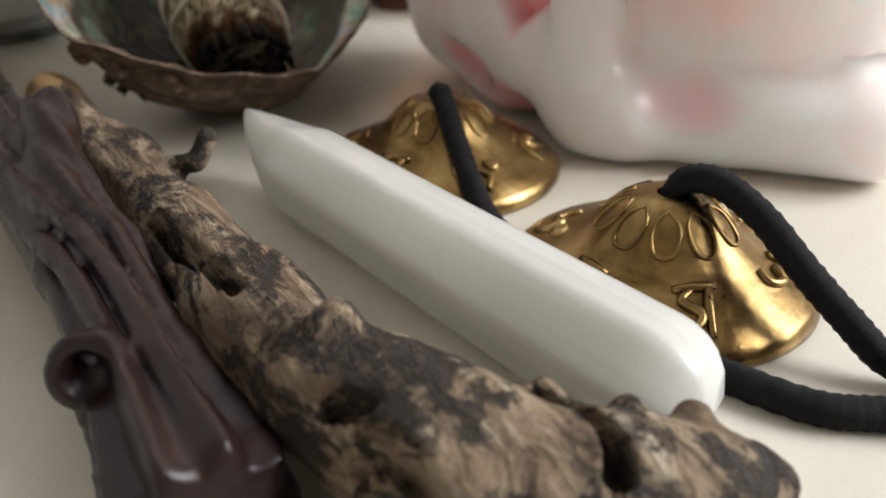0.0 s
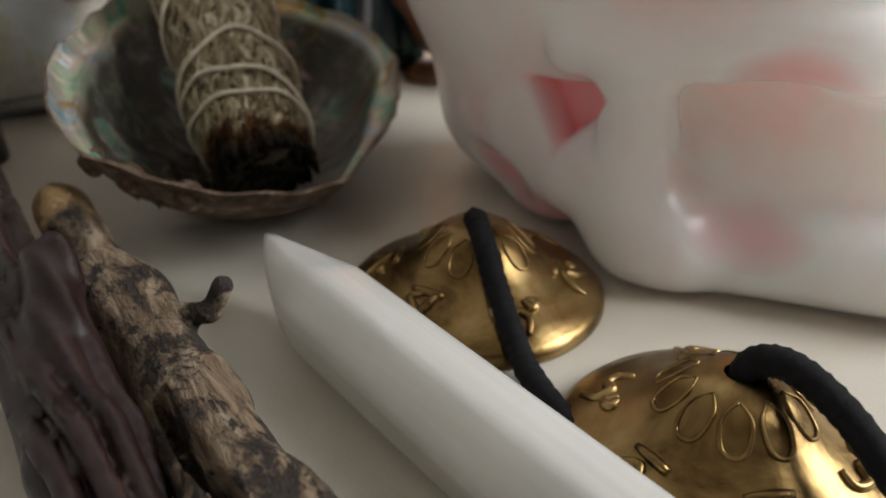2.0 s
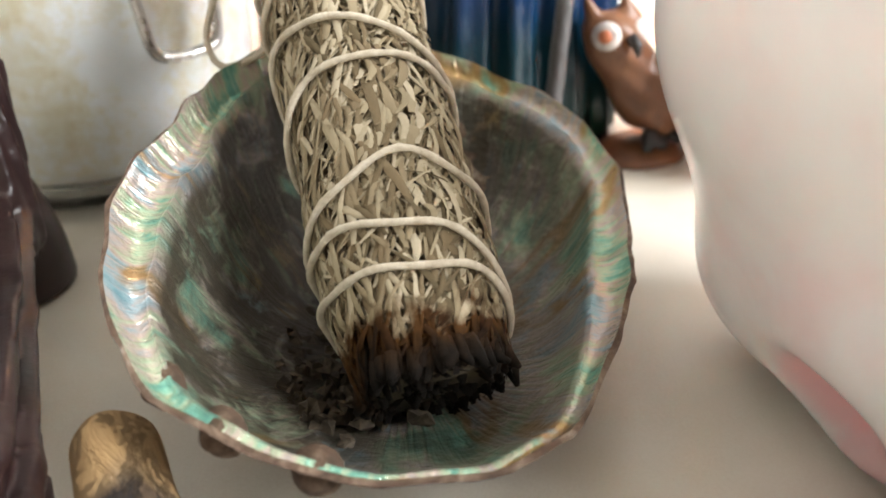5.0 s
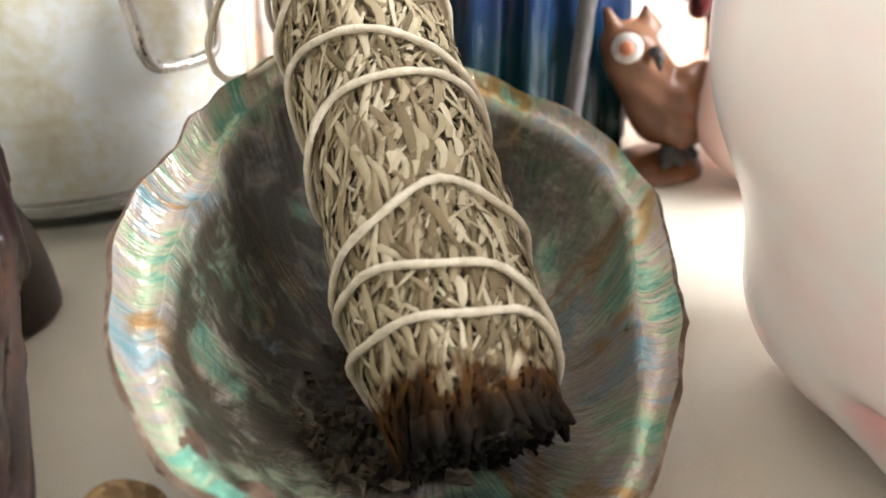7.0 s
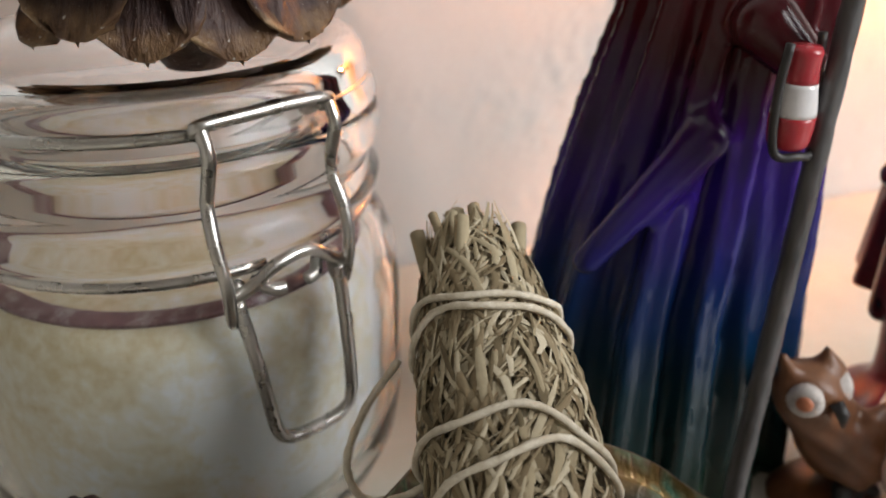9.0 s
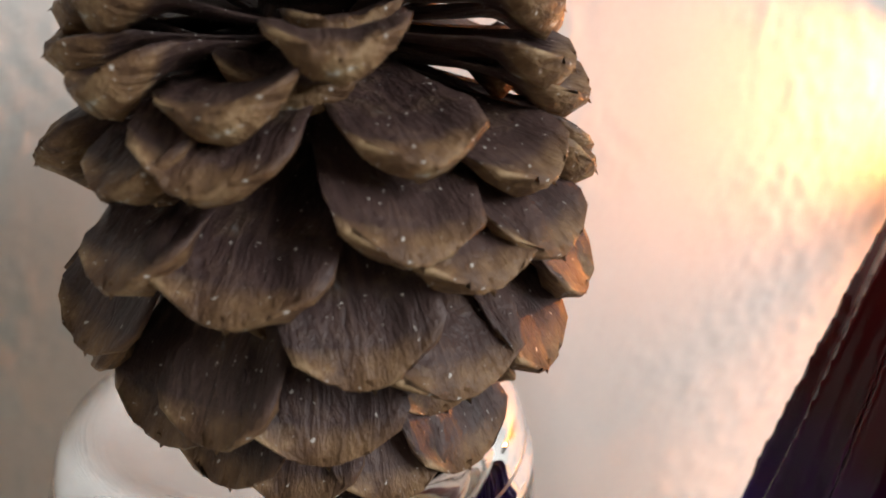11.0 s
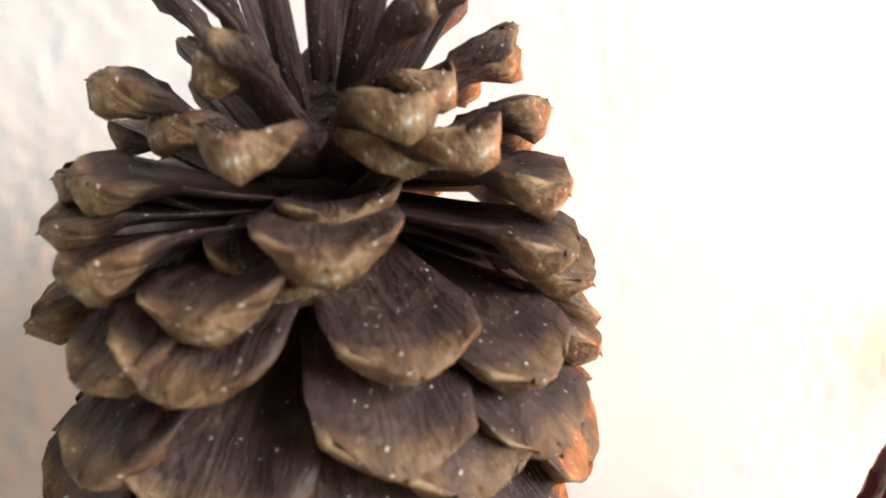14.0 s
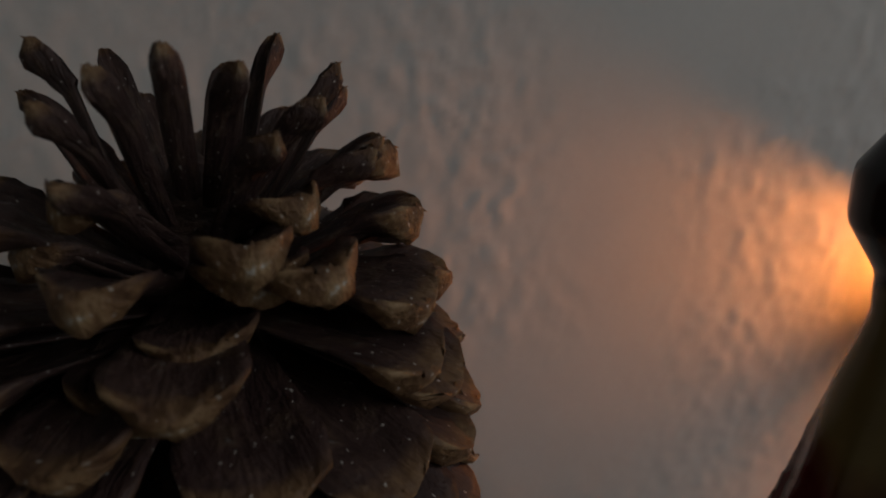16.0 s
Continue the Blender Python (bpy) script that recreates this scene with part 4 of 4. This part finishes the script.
def cord():
    line = smooth_line([(2.3, -6.6, 1.5), (2.27, -6.62, 2.2), (1.98, -7.4, 1.95), (1.7, -8.4, 1.25), (1.4, -9.4, 0.7), (1.15, -10.4, 0.32), (0.8, -12.2, 0.28), (0.62, -14.5, 0.28), (0.75, -16.0, 0.28), (1.05, -17.2, 0.28), (1.63, -18.7, 0.28), (2.4, -19.45, 0.28), (3.3, -20.2, 0.28), (4.0, -20.3, 0.28), (4.0, -19.6, 0.3), (3.5, -18.85, 0.5), (3.33, -18.05, 1.0), (3.18, -17.17, 1.6), (3.32, -15.94, 2.2), (3.28, -14.85, 2.5), (3.02, -14.25, 2.3), (2.85, -14.15, 1.5)], 12)
    me = mesh_from("black_cord", *tube(line, 0.29, 14, wave=lambda i, a: 1 + 0.11 * math.sin(4 * a + i * 1.15) * math.cos(4 * a - i * 1.15)), M_CORD)
    return tagged(new("black_cord", me), "thick braided black cord tied through both cymbals", "cord")


cord()


# ---- driftwood stick ----
def stick_mesh():
    pts = [(-6.05, 0.55, 1.75, 0.62), (-5.9, -4.0, 1.45, 0.82), (-5.6, -8.5, 1.4, 0.8), (-5.6, -12.2, 1.5, 0.95), (-5.45, -15.0, 1.55, 1.1), (-4.8, -17.2, 1.45, 1.25), (-3.3, -18.7, 1.25, 1.05), (-2.2, -19.3, 1.05, 0.85), (-1.35, -19.6, 0.95, 0.5)]

    def fn(p):
        w = wavy(p, 1.3, 4) * 0.14 + wavy(p, 3.2, 9) * 0.07 + wavy(p * np.array([1, 0.45, 1]), 9.0, 5) * 0.035
        d = np.full(len(p), 99.0)
        for a, b in zip(pts[:-1], pts[1:]):
            d = smin(d, cap(p, a[:3], b[:3], a[3], b[3]), 0.25)
        d = smin(d, cap(p, (-5.1, -6.2, 1.8), (-4.5, -6.9, 2.05), 0.3, 0.2), 0.25)
        d = smin(d, cap(p, (-4.5, -6.9, 2.05), (-4.2, -6.95, 2.6), 0.2, 0.15), 0.12)
        d = smin(d, cap(p, (-5.3, -4.9, 1.8), (-5.0, -6.3, 1.75), 0.3, 0.3), 0.4)
        d = smin(d, cap(p, (-5.4, -15.1, 2.2), (-5.3, -15.1, 2.75), 0.45, 0.3), 0.3)
        d = smin(d, cap(p, (-2.6, -18.3, 1.6), (-2.5, -18.2, 1.95), 0.4, 0.22), 0.25)
        d = smin(d, cap(p, (-1.9, -18.9, 1.4), (-1.75, -18.7, 1.75), 0.32, 0.25), 0.2)
        d = smin(d, cap(p, (-1.9, -19.3, 1.2), (-1.2, -19.35, 1.35), 0.4, 0.12), 0.25)
        d = smin(d, cap(p, (-3.6, -17.5, 1.7), (-3.3, -17.4, 2.0), 0.5, 0.3), 0.3)
        d = d + w
        for crack in (((-6.18, -9.19), (-6.15, -11.32), (-5.96, -13.06)), ((-6.2, -16.66), (-5.89, -17.08), (-5.66, -17.73), (-5.61, -18.47), (-5.58, -19.24)), ((-3.59, -17.6), (-3.27, -18.21), (-3.39, -18.84), (-3.63, -19.16)), ((-5.93, -16.13), (-5.65, -16.67))):
            for a, b in zip(crack[:-1], crack[1:]):
                a, b = np.array(a), np.array(b)
                u = np.clip(((p[:, :2] - a) @ (b - a)) / ((b - a) @ (b - a)), 0, 1)
                gap = np.linalg.norm(p[:, :2] - a - u[:, None] * (b - a), axis=1) + 0.04 * wavy(p, 5, 2)
                d = np.where(p[:, 2] > 1.4, np.maximum(d, -np.maximum(gap - 0.15, -(d + 0.65))), d)
        return smax(d, 0.02 - p[:, 2], 0.1)

    def fresh(v):
        return np.clip((v[:, 1] + 1.0 + 0.4 * wavy(v, 3, 6)) * 2.0, 0, 1) * np.clip((v[:, 2] - 0.6), 0, 1)

    return solid("driftwood_stick", fn, (-7.6, -21.2, -0.1), (-0.3, 1.9, 3.8), 0.085, M_DRIFT, {"fresh": fresh})


statue("driftwood_stick", stick_mesh(), "weathered cracked driftwood stick with dark bark patches", "driftwood")


# ---- dark carved ornament ----
def ornament_mesh():
    pts = [(-7.65, -15.4, 0.75, 1.2), (-7.6, -13.0, 1.2, 0.85), (-7.45, -9.5, 1.65, 0.85), (-7.65, -5.0, 1.9, 0.9), (-8.0, 0.0, 2.0, 0.88), (-8.1, 5.0, 2.2, 0.92), (-8.0, 9.0, 2.4, 1.0)]

    def fn(p):
        d = np.full(len(p), 99.0)
        best = np.full(len(p), 99.0)
        ang = np.zeros(len(p))
        for a, b in zip(pts[:-1], pts[1:]):
            k = cap(p, a[:3], b[:3], a[3], b[3])
            t = np.clip((p[:, 1] - a[1]) / (b[1] - a[1]), 0, 1)
            cx, cz = a[0] + (b[0] - a[0]) * t, a[2] + (b[2] - a[2]) * t
            th = np.arctan2(p[:, 2] - cz, p[:, 0] - cx)
            ang = np.where(k < best, th, ang)
            best = np.minimum(best, k)
            d = smin(d, k, 0.3)
        flow = 0.5 * np.sin(p[:, 1] * 0.33) + 0.05 * np.sin(p[:, 1] * 1.1 + 1)
        d = d + 0.20 * (1 - 1.7 * np.abs(np.sin(4.5 * (ang + flow)))) + 0.05 * np.cos(18 * (ang + flow) + 0.6 * p[:, 1])
        d = smin(d, cap(p, (-7.5, -8.0, 2.0), (-7.0, -5.4, 3.3), 0.6, 0.5) + 0.06 * np.sin(p[:, 0] * 9 + p[:, 1] * 3), 0.4)
        axis = np.array([-0.42, -0.88, 0.22])
        q = p - np.array([-8.3, -12.9, 1.75])
        along = q @ axis
        ring = np.linalg.norm(q - along[:, None] * axis, axis=1) - 0.46
        d = smin(d, np.sqrt(ring**2 + along**2) - 0.22 + 0.05 * wavy(p, 4, 5), 0.35)
        d = smax(d, -(np.linalg.norm(q - 0.3 * axis, axis=1) - 0.4), 0.12)
        d = smax(d, -(p[:, 1] + 16.1 - 0.25 * (p[:, 2] - 1)), 0.12)
        d = smin(d, cap(p, (-7.5, 8.8, 2.0), (-7.3, 9.7, 5.75), 0.75, 0.55) + 0.07 * np.sin(np.arctan2(p[:, 1] - 9.4, p[:, 0] + 7.4) * 11), 0.25)
        stump = np.maximum(np.linalg.norm(p[:, :2] - np.array([-8.9, 9.4]), axis=1) - 0.75, np.abs(p[:, 2] - 3.4) - 3.2)
        d = smin(d, stump, 0.15)
        block = smax(ell(p, (-8.3, 10.1, 0.0), (2.0, 1.7, 4.2)), -p[:, 2], 0.1)
        return smax(smin(d, block, 0.15), 0.03 - p[:, 2], 0.1)

    return solid("dark_carved_ornament", fn, (-11.2, -18, -0.2), (-4.6, 12.4, 6.8), 0.11, M_CARVED)


statue("dark_carved_ornament", ornament_mesh(), "long dark brown carved ornament with flowing grooves, lying on the table", "carved ornament")


# ---- robed figurine ----
def robed_mesh():
    def fn(p):
        q = p[:, :2] - np.array([8.55, 14.7])
        q[:, 0] -= 0.11 * np.clip(p[:, 2] - 6, 0, 11)
        ang = np.arctan2(q[:, 1], q[:, 0])
        z = p[:, 2]
        r = np.hypot(q[:, 0], q[:, 1] * 1.15)
        base = np.interp(z, [0, 3, 8, 12.6, 16.2, 18, 19.3, 20.7, 21.6, 22.6, 23.6, 24.6], [4.4, 4.2, 3.65, 2.85, 2.25, 1.85, 1.5, 1.05, 1.1, 1.75, 1.75, 1.0])
        fold = 0.30 * np.sin(ang * 13 + 0.5 * np.sin(z * 0.35)) + 0.14 * np.sin(ang * 29 + 1 + 0.05 * z)
        fold = fold * np.clip((19 - z) / 8, 0, 1)
        d = (r - base - fold) * 0.8
        d = np.maximum(d, z - 24.6)
        wedge = cap(p, (4.7, 12.6, 7.9), (7.2, 12.0, 11.0), 0.35, 0.6)
        d = smin(d, wedge, 0.7)
        d = smin(d, cap(p, (8.3, 11.9, 13.6), (8.8, 11.2, 12.9), 0.75, 0.55), 0.3)
        staff = cap(p, (7.25, 8.9, 0.0), (9.75, 10.9, 19.0), 0.28, 0.24)
        d = np.minimum(d, staff)
        return smax(d, 0.02 - z, 0.1)

    v, f = net(fn, (2.5, 7.5, -0.2), (14.0, 20.0, 26.4), 0.16)
    middle = v[np.array(f)].mean(1)
    near = cap(middle, (7.25, 8.9, 0.0), (9.75, 10.9, 19.0), 0.28, 0.24) < 0.12
    return mesh_from("robed_figurine", v, f, [M_ROBE, M_STAFF], slots=near.astype(int).tolist())


statue("robed_figurine", robed_mesh(), "glossy robed figurine, green to blue to dark red, holding a staff", "figurine")


# ---- owl ----
def owl():
    t = thing("wooden_owl", 11.75, 10.0, 0.0, "small carved brown wooden owl with white ringed eyes", "owl figurine")

    def fn(p):
        d = cap(p, (0.1, 0.2, 2.5), (-1.7, 0.2, 5.0), 1.15, 1.02)
        d = smin(d, cap(p, (0.3, 0.3, 2.2), (2.2, 0.5, 0.8), 1.05, 0.25), 0.5)
        for x, y in ((-2.7, 0.3), (-1.2, 0.2)):
            d = smin(d, cap(p, (x + 0.3, y, 5.6), (x - 0.1, y, 6.5), 0.4, 0.1), 0.3)
        d = smin(d, ell(p, (0.5, -0.75, 2.9), (1.2, 0.55, 1.7)), 0.25)
        return d + 0.04 * np.sin(p[:, 2] * 7 + p[:, 0] * 5)

    part("body", solid("body", fn, (-4, -2.6, 0.1), (3.2, 2.8, 7.2), 0.13, M_OWL), t)
    part("wooden_base", solid("wooden_base", lambda p: smax(ell(p, (0.3, 0.3, 0.0), (2.0, 1.6, 0.9)), 0.0 - p[:, 2], 0.1) + 0.05 * wavy(p, 3, 2), (-2, -1.8, -0.2), (2.6, 2.2, 1.2), 0.13, M_OWL), t, "small bark-edged wooden base")
    for x, y in ((-0.15, -0.75), (0.75, -0.45)):
        part("foot", solid("foot", lambda p, x=x, y=y: smin(cap(p, (x, y, 1.25), (x - 0.35, y - 0.35, 0.95), 0.32, 0.22), cap(p, (x, y, 1.25), (x + 0.3, y - 0.4, 0.95), 0.3, 0.2), 0.15), (x - 1, y - 1.2, 0.5), (x + 1, y + 0.6, 1.8), 0.1, M_PERCH), t, "black painted foot")
    for (x, y, z), n in (((-2.45, -0.55, 5.3), (-0.72, -0.66, 0.12)), ((-0.72, -0.15, 5.2), (0.93, -0.35, 0.1))):
        eye = part("eye", mesh_from("eye", *lathe([(0.0, 0.20), (0.3, 0.19), (0.46, 0.12), (0.52, 0.0), (0.48, -0.3)], 28), M_OWL_EYE), t, "white painted eye ring", Matrix.Translation(Vector((x, y, z)) * CM) @ Vector(n).to_track_quat("Z", "Y").to_matrix().to_4x4())
        part("pupil", mesh_from("pupil", *lathe([(0.0, 0.28), (0.15, 0.27), (0.24, 0.22), (0.25, 0.15)], 20), M_OWL_PUPIL), eye)
    part("beak", mesh_from("beak", *tube([(-1.6, -0.85, 5.25), (-1.55, -1.15, 5.0), (-1.5, -1.2, 4.6)], [0.22, 0.2, 0.05], 8), M_PERCH), t, "dark beak")
    t.scale = (0.88, 0.88, 0.86)
    return t


owl()


# ---- stones, red figurine and lamp ----
def ball(name, x, y, r, mat, label, category, squash=1.0):
    prof = [(r * math.sin(a), r * squash * (1 - math.cos(a))) for a in np.linspace(0, math.pi, 40)]
    ob = tagged(new(name, mesh_from(name, *lathe(prof, 64), mat)), label, category)
    ob.location = (x * CM, y * CM, 0.0)
    return ob


ball("rose_quartz_sphere", 14.7, 8.0, 2.75, M_QUARTZ, "smooth pale rose quartz sphere resting on the table", "stone sphere")
ball("pale_stone", 4.6, 21.0, 1.15, M_PALE, "upright pale rounded stone near the wall", "stone", 2.3)


def red_mesh():
    def fn(p):
        z = p[:, 2]
        q = p[:, :2] - np.array([18.0, 13.2])
        ang = np.arctan2(q[:, 1], q[:, 0])
        base = np.interp(z, [0, 2, 4.2, 4.6, 7.5, 9.5, 11, 12.5], [0.7, 0.7, 0.9, 1.9, 1.7, 1.1, 1.3, 0.8])
        d = (np.hypot(q[:, 0], q[:, 1]) - base - 0.28 * np.sin(ang * 7 + 1) * np.clip(z - 3.5, 0, 1)) * 0.75
        d = np.maximum(d, z - 13)
        d = smin(d, cap(p, (17.0, 12.9, 9.3), (14.2, 12.0, 9.3), 0.55, 0.4), 0.3)
        d = smin(d, cap(p, (19.0, 13.0, 9.4), (20.6, 12.8, 9.2), 0.5, 0.38), 0.3)
        d = smin(d, cap(p, (15.9, 12.4, 8.3), (15.6, 12.4, 4.6), 0.6, 0.4), 0.4)
        d = smin(d, cap(p, (18.0, 12.9, 0.5), (15.0, 11.9, 0.6), 0.5, 0.3), 0.4)
        d = smin(d, ell(p, (18.0, 13.2, 0.3), (1.8, 1.6, 0.6)), 0.4)
        d = smin(d, ell(p, (18.0, 13.1, 13.2), (0.9, 0.9, 1.1)), 0.3)
        return smax(d, 0.02 - z, 0.1)

    return solid("red_figurine", fn, (13, 10.2, -0.2), (21.6, 16.2, 14.8), 0.15, M_RED)


statue("red_figurine", red_mesh(), "glossy dark red figurine with outstretched arms", "figurine").location.x = -0.007


def lamp():
    """A wall-washing lamp out of view: the added front plate hides the bulb from the room, and the added side plate
    cuts the light.
    """
    t = thing("unseen_lamp", 24.0, 24.9, -1.1, "unseen warm lamp by the wall, with added plates that shape its light", "lamp")
    # bracket and plates are made up; the plates shape the glow on the wall
    part("added_bracket", mesh_from("added_bracket", *joined(box(-0.8, 0.8, 3.0, 3.36, 15.2, 17.2, 0.1), box(-0.25, 0.25, -0.3, 3.1, 16.3, 16.8, 0.08), box(-0.6, 0.6, -0.6, 0.6, 16.7, 17.5, 0.1)), M_LAMP), t)
    part("light_plates", mesh_from("light_plates", *joined(box(-3.2, 3.2, -1.5, -1.3, 15.0, 19.7, 0.05), box(-1.8, -1.6, -1.5, 1.6, 16.7, 17.6, 0.05), box(-3.4, 3.4, -1.3, 2.4, 19.5, 19.7, 0.05), box(3.2, 3.4, -1.5, 2.4, 15.0, 19.5, 0.05)), M_LAMP), t)
    part("bulb", mesh_from("bulb", *lathe([(0.0, 17.5), (0.4, 17.6), (0.66, 17.95), (0.68, 18.3), (0.5, 18.8), (0.0, 19.0)], 24), M_GLOW), t, "warm glowing bulb")
    return t


lamp()


# ---- small things ----
def vial():
    """A red and white banded vial that hangs by a strap from the figurine's staff."""
    t = thing("banded_vial", 8.05, 10.3, 11.3, "small red and white banded vial on a dark strap", "vial")
    bands = ((0.0, 0.75, M_VIAL_RED), (0.75, 1.45, M_VIAL_WHITE), (1.45, 2.2, M_VIAL_RED))
    shape = lambda z: 0.42 * (1 + 0.15 * math.sin(z * 2.6)) * (1 if 0.1 < z < 2.1 else 0.8)
    for lo, hi, mat in bands:
        prof = [(0.0, lo)] + [(shape(z), z) for z in np.linspace(lo, hi, 8)] + [(0.0, hi)]
        part("band", mesh_from("band", *lathe(prof, 24), mat), t)
    part("strap", mesh_from("strap", *tube(smooth_line([(-0.5, -0.1, 2.3), (-0.58, -0.1, 1.2), (-0.5, -0.2, 0.0), (0.0, -0.35, -0.12), (0.55, -0.2, -0.05), (0.6, 0.1, 1.2), (0.55, 0.2, 2.4)], 6), 0.1, 7), M_PERCH), t)
    return t


M_VIAL_RED = surface("vial_red", [(0.3, (0.32, 0.02, 0.03)), (0.7, (0.45, 0.04, 0.05))], 80, (0.15, 0.3))
M_VIAL_WHITE = surface("vial_white", [(0.3, (0.62, 0.60, 0.60)), (0.7, (0.75, 0.74, 0.74))], 80, (0.15, 0.3))
vial()


def loose_twine():
    line = smooth_line([(-0.6, 8.4, 6.1), (-1.3, 8.7, 5.5), (-2.0, 9.2, 5.25), (-2.2, 9.6, 5.9), (-1.7, 9.9, 6.9), (-0.9, 10.1, 7.8)], 8)
    me = mesh_from("loose_twine", *tube(line, 0.085, 7, wave=lambda i, a: 1 + 0.14 * math.sin(2 * a + i * 1.9)), M_TWINE)
    return tagged(new("loose_twine", me), "loose looped end of off-white cotton twine on the sage", "twine")


loose_twine()


def crumbs():
    """Charred crumbs and ash in the bottom of the shell."""
    rng = np.random.RandomState(8)
    pieces = []
    for i in range(90):
        x, y = rng.normal(-2.2, 0.8), rng.normal(2.0, 1.2)
        r = rng.uniform(0.06, 0.24)
        v, f = lathe([(0.0, -r), (r * 0.8, -r * 0.5), (r, 0.1 * r), (r * 0.6, r * 0.7), (0.0, r * 0.8)], 6)
        v = np.array(v) * (1 + 0.35 * rng.normal(size=(len(v), 1)))
        h = 0.65 + 0.055 * ((x + 0.2) ** 2 + (y - 2.0) ** 2) * 0.7
        pieces.append((v + np.array([x, y, h + r * 0.4]), f))
    ob = new("ash_crumbs", mesh_from("ash_crumbs", *joined(*pieces), M_CRUMB, smooth=False))
    return tagged(ob, "dark charred crumbs and ash lying in the shell", "ash", kind="stuff")


M_CRUMB = surface("char_crumb", [(0.3, (0.010, 0.008, 0.006)), (0.5, (0.05, 0.035, 0.02)), (0.7, (0.16, 0.13, 0.09))], 260, (0.6, 0.9))
crumbs()


def wooden_pot():
    prof = [(0.0, 0.0), (2.2, 0.0), (2.9, 1.0), (3.3, 2.6), (3.2, 4.2), (2.7, 5.6), (2.5, 5.9), (2.3, 5.7), (2.7, 4.0), (2.6, 1.2), (0.0, 0.6)]
    ob = tagged(new("wooden_pot", mesh_from("wooden_pot", *lathe(prof, 48), M_OWL)), "small round brown wooden pot behind the skull", "pot")
    ob.location = (0.305, -0.022, 0.0)
    return ob


wooden_pot()
